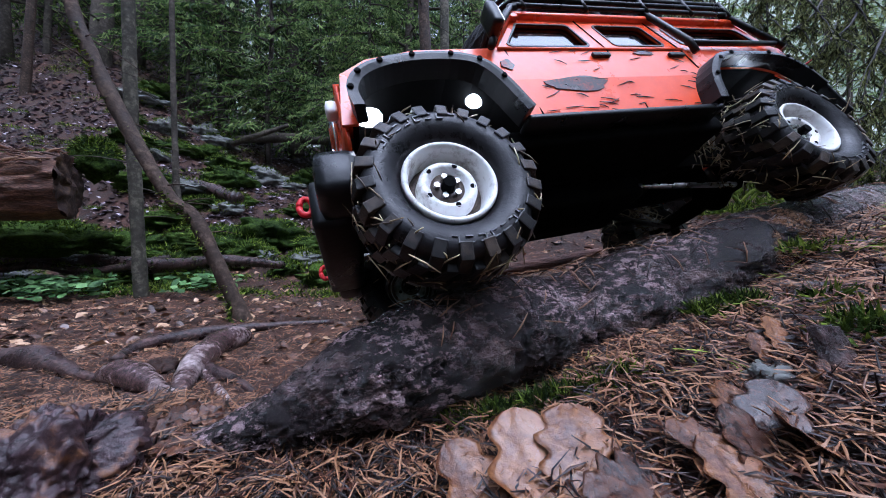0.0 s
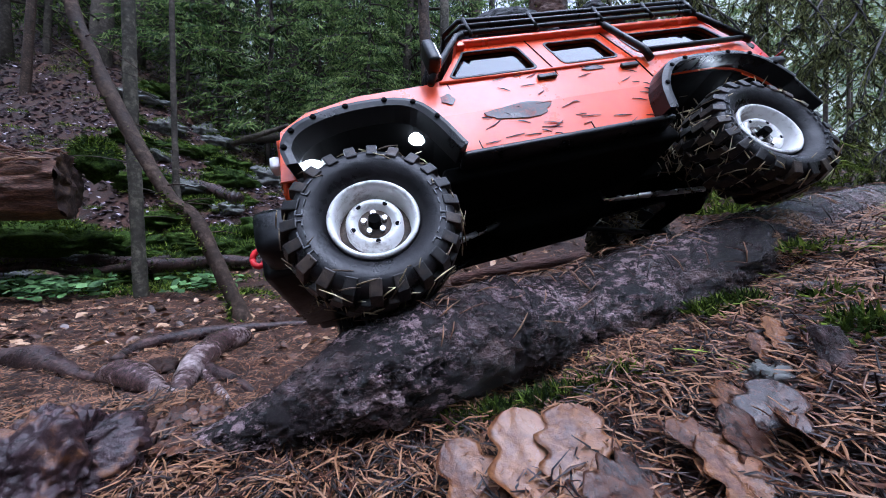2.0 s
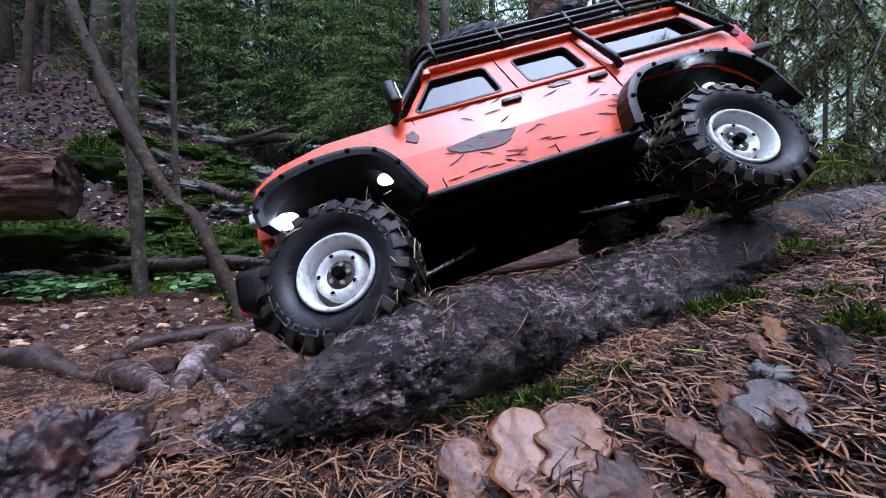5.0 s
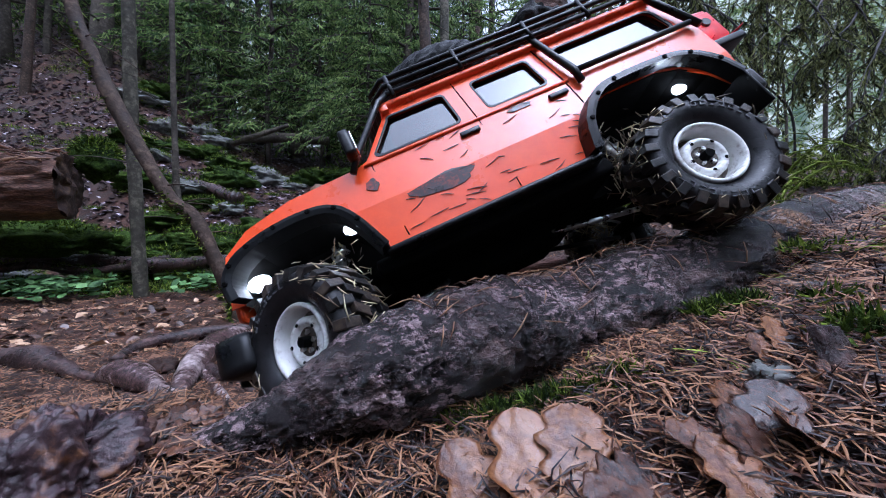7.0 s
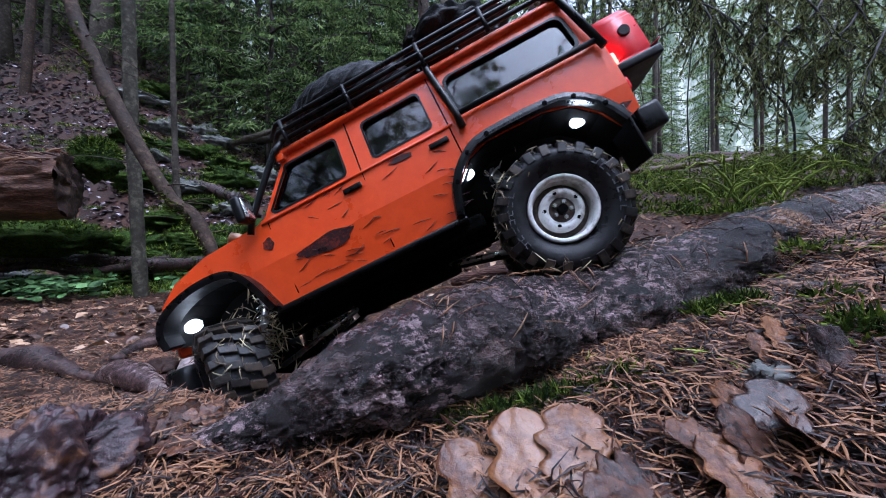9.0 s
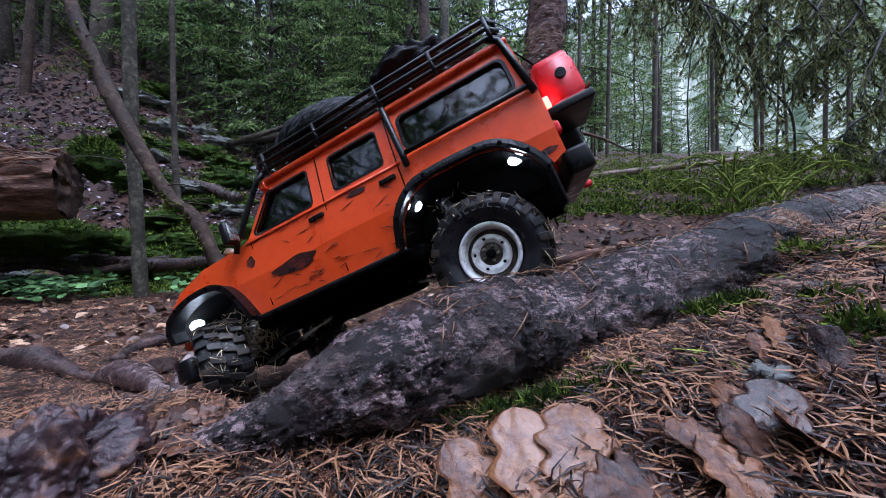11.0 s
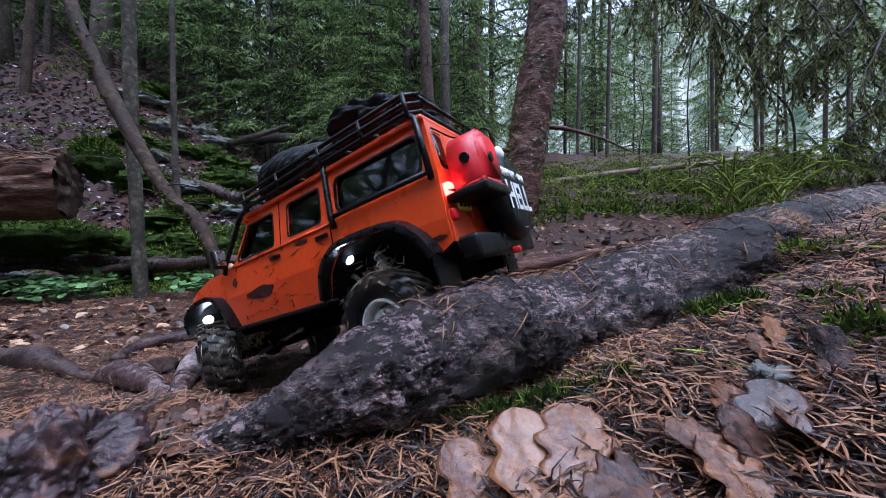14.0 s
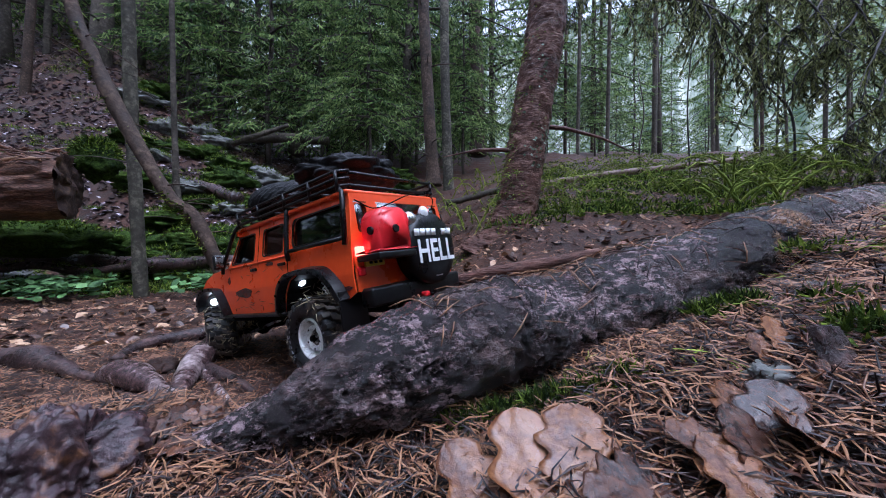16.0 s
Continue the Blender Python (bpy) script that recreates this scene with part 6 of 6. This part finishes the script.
scatter_needles("needle_litter", 27000, (-1.35, 1.4), (0.085, 0.34), 1, 0.0165, 0.0010, 0.011, "thick carpet of rust-brown spruce needles", NEEDLE, 0.8, near_side)
scatter_needles("needle_litter", 20000, (-1.35, 1.4), (0.30, 0.75), 2, 0.0165, 0.0011, 0.006, "rust-brown spruce needles on the path", NEEDLE, 0.9, near_side)
scatter_needles("needle_litter", 18000, (-1.35, 1.4), (0.7, 2.0), 3, 0.020, 0.0020, 0.008, "brown needles and bits on the path", NEEDLE, 0.8)
scatter_needles("grass_blades", 900, (0.25, 1.4), (0.16, 0.5), 5, 0.016, 0.0011, 0.012, "green moss blades among the needles", MOSS_LIGHT, 0.9, lambda x, y: near_side(x, y) & (np.sin(x * 61) * np.sin(y * 83) > 0.25))


def needles_on_log(count, seed):
    """Needles fallen on the log's upper side."""
    r = random.Random(seed)
    pieces = []
    for k in range(count):
        i = r.randrange(40, len(LOG) - 8)
        d = Vector(LOG[i + 1][:3]) - Vector(LOG[i][:3])
        d.normalize()
        side = d.cross(Vector((0, 0, 1))).normalized()
        a = r.gauss(1.45, 0.5)
        o = side * math.cos(a) + side.cross(d) * math.sin(a)
        p = Vector(LOG[i][:3]) + o * (LOG[i][3] * 1.06 + 0.0012)
        b = r.uniform(0, 6.28)
        w = (d * math.cos(b) + o.cross(d) * math.sin(b)) * r.uniform(0.005, 0.011)
        pieces.append(tube([p - w, p + o * 0.0012, p + w], [0.0003, 0.0005, 0.0003], 4))
    v, f = merge(pieces)
    tagged(new("needle_litter", mesh("needle_litter", v, f, NEEDLE)), "rust-brown needles fallen on the log", "needles", kind="stuff")


needles_on_log(260, 31)


def leaf_scraps(name, count, u_range, d_range, seed, size, label, power=0.8, material=None):
    r = np.random.RandomState(seed)
    V, F = [], []
    for k in range(count):
        u, d = r.uniform(*u_range), d_range[0] + (d_range[1] - d_range[0]) * r.random_sample() ** power
        p = on_ground(u * d, d, 0.25 * size)
        l = size * r.uniform(0.5, 1.3)
        a = r.uniform(0, 6.28)
        e1 = Vector((math.cos(a), math.sin(a), r.normal() * 0.35)) * l
        e2 = Vector((-math.sin(a), math.cos(a), r.normal() * 0.35)) * l * 0.6
        b = Vector((0, 0, l * 0.25))
        o = len(V)
        V += [p - e1, p - e1 * 0.3 + e2 + b, p + e1 * 0.5 + e2 * 0.8 + b * 0.5, p + e1, p + e1 * 0.3 - e2, p - e1 * 0.5 - e2 * 0.8 + b, p]
        F += [(o + 6, o, o + 1), (o + 6, o + 1, o + 2), (o + 6, o + 2, o + 3), (o + 6, o + 3, o + 4), (o + 6, o + 4, o + 5), (o + 6, o + 5, o)]
    ob = new(name, mesh(name, V, F, material or LITTER, False))
    return tagged(ob, label, "leaves", kind="stuff")


leaf_scraps("leaf_litter", 17000, (-1.45, -0.25), (2.0, 7.0), 7, 0.020, "pale wet fallen leaves on the dark slope", 1.0)
leaf_scraps("leaf_litter", 1500, (-1.35, 0.0), (0.60, 2.2), 8, 0.013, "tan fallen leaves beside the path", 0.8, LITTER_BROWN)
leaf_scraps("leaf_litter", 3600, (-0.05, 1.4), (0.5, 3.0), 9, 0.011, "brown leaf scraps behind the log", 0.8, LITTER_BROWN)


# ---------------------------------------------------------------- what moves
# seconds, place, and heading, pitch and roll in degrees of the car
DRIVE = [
    (0.0, 0.1513, 0.3042, -0.0277, 196.95, 9.60, 26.81),
    (0.5, 0.1505, 0.3079, -0.0282, 196.04, 10.39, 27.08),
    (1.0, 0.1231, 0.3026, -0.0416, 194.25, 14.11, 28.26),
    (1.5, 0.1215, 0.3025, -0.0426, 194.83, 13.72, 28.01),
    (2.0, 0.1209, 0.3050, -0.0431, 193.61, 13.69, 27.77),
    (2.5, 0.1200, 0.3065, -0.0442, 193.57, 14.33, 27.45),
    (3.0, 0.1176, 0.3023, -0.0472, 193.88, 14.77, 27.95),
    (3.5, 0.1171, 0.3068, -0.0478, 193.25, 15.26, 27.32),
    (4.0, 0.1153, 0.3066, -0.0496, 192.87, 15.39, 27.22),
    (6.5, 0.0937, 0.3289, -0.0744, 184.17, 24.10, 22.36),
    (7.0, 0.0893, 0.3202, -0.0800, 186.32, 24.65, 22.39),
    (7.5, 0.0711, 0.3323, -0.0904, 185.86, 27.88, 15.83),
    (8.0, 0.0461, 0.3362, -0.0989, 182.66, 27.63, 13.34),
    (8.5, 0.0168, 0.3539, -0.1076, 177.16, 26.84, 8.18),
    (9.0, -0.0052, 0.3721, -0.1105, 172.63, 25.65, 5.55),
    (11.5, -0.0608, 0.4213, -0.1327, 164.37, 21.85, 2.89),
    (12.0, -0.0820, 0.4317, -0.1304, 163.61, 20.88, 10.27),
    (12.5, -0.1160, 0.4577, -0.1451, 157.37, 22.89, 14.64),
    (13.0, -0.1159, 0.4609, -0.1464, 156.70, 22.54, 12.60),
    (13.5, -0.1220, 0.4743, -0.1526, 153.45, 20.44, 7.54),
    (14.0, -0.1237, 0.4854, -0.1708, 150.04, 15.84, -2.76),
    (14.5, -0.1429, 0.5159, -0.1779, 148.01, 12.29, -7.43),
    (15.0, -0.1709, 0.5324, -0.1884, 144.95, 12.07, -4.59),
    (15.5, -0.1943, 0.5671, -0.1890, 143.33, 9.41, -4.62),
    (16.0, -0.2265, 0.6127, -0.1951, 143.25, 7.74, -3.63),
]
# seconds, steering of the front wheels, travel of the four suspensions in millimetres (front left, rear left, front right, rear right)
SUSPENSION = [(0.0, 0, -8, 4, 0, 0), (0.5, 0, -5, 4, 0, 0), (1.0, 0, 0, 4, 0, 0), (3.0, 0, 2, 4, 0, 0), (4.0, -4, 3, 4, 0, 0), (6.5, -28, 0, 0, 4, 0), (7.0, -30, 2, 0, 6, 0),
              (7.5, -34, 6, 6, 4, -4), (8.0, -36, 4, 12, 0, -6), (8.5, -40, 0, 13, 0, -6), (9.0, -40, 0, 10, 0, -4), (11.5, -38, 4, 3, 0, 0),
              (12.0, -36, 0, 3, 0, 0), (12.5, -34, 0, 0, 4, 0), (13.5, -32, 0, -1, 2, 0), (14.0, -28, 4, 0, -2, 0), (14.5, -26, 4, 0, -4, 2), (15.0, -24, 3, 5, -2, 0),
              (16.0, -18, 3, 5, 0, 0)]
HUBS = [(0.162, 0.0895), (0.162, -0.0895), (-0.162, 0.0895), (-0.162, -0.0895)]


def motions():
    rows = [(t, Matrix.Translation((x, y, z)) @ Matrix.Rotation(radians(h), 4, "Z") @ Matrix.Rotation(radians(p), 4, "Y") @ Matrix.Rotation(radians(r), 4, "X"))
            for t, x, y, z, h, p, r in DRIVE]
    walk(CAR, rows)
    ts = np.array([s[0] for s in SUSPENSION])
    table = np.array(SUSPENSION)
    drive_ts = [r[0] for r in DRIVE]
    # the wheels also spin on the wet log, degrees a second between two times
    slips = ((11.8, 12.5, 330.0), (13.7, 14.5, 300.0))
    fine_ts = sorted(set(drive_ts) | {round(a + 0.1 * k, 1) for a, b, _ in slips for k in range(int(round((b - a) * 10)) + 1)})
    for w, (hx, hy) in enumerate(HUBS):
        column = (2, 4, 3, 5)[w]
        way, last, keyed = [], None, []
        for t, m in rows:
            p = m @ Vector((hx, hy, 0.06))
            way.append((way[-1] + (p - last).length / 0.0535) if way else 0.0)
            last = p
        for t in fine_ts:
            spin = np.interp(t, drive_ts, way) + sum(radians(rate) * min(max(t - a, 0.0), b - a) for a, b, rate in slips)
            lift = np.interp(t, ts, table[:, column]) / 1000
            steer = np.interp(t, ts, table[:, 1]) if hx > 0 else 0.0
            keyed.append((t, Matrix.Translation((hx, hy, 0.06 + lift)) @ Matrix.Rotation(radians(steer), 4, "Z") @ Matrix.Rotation(float(spin), 4, "Y")))
        walk(WHEELS[w], keyed)


motions()
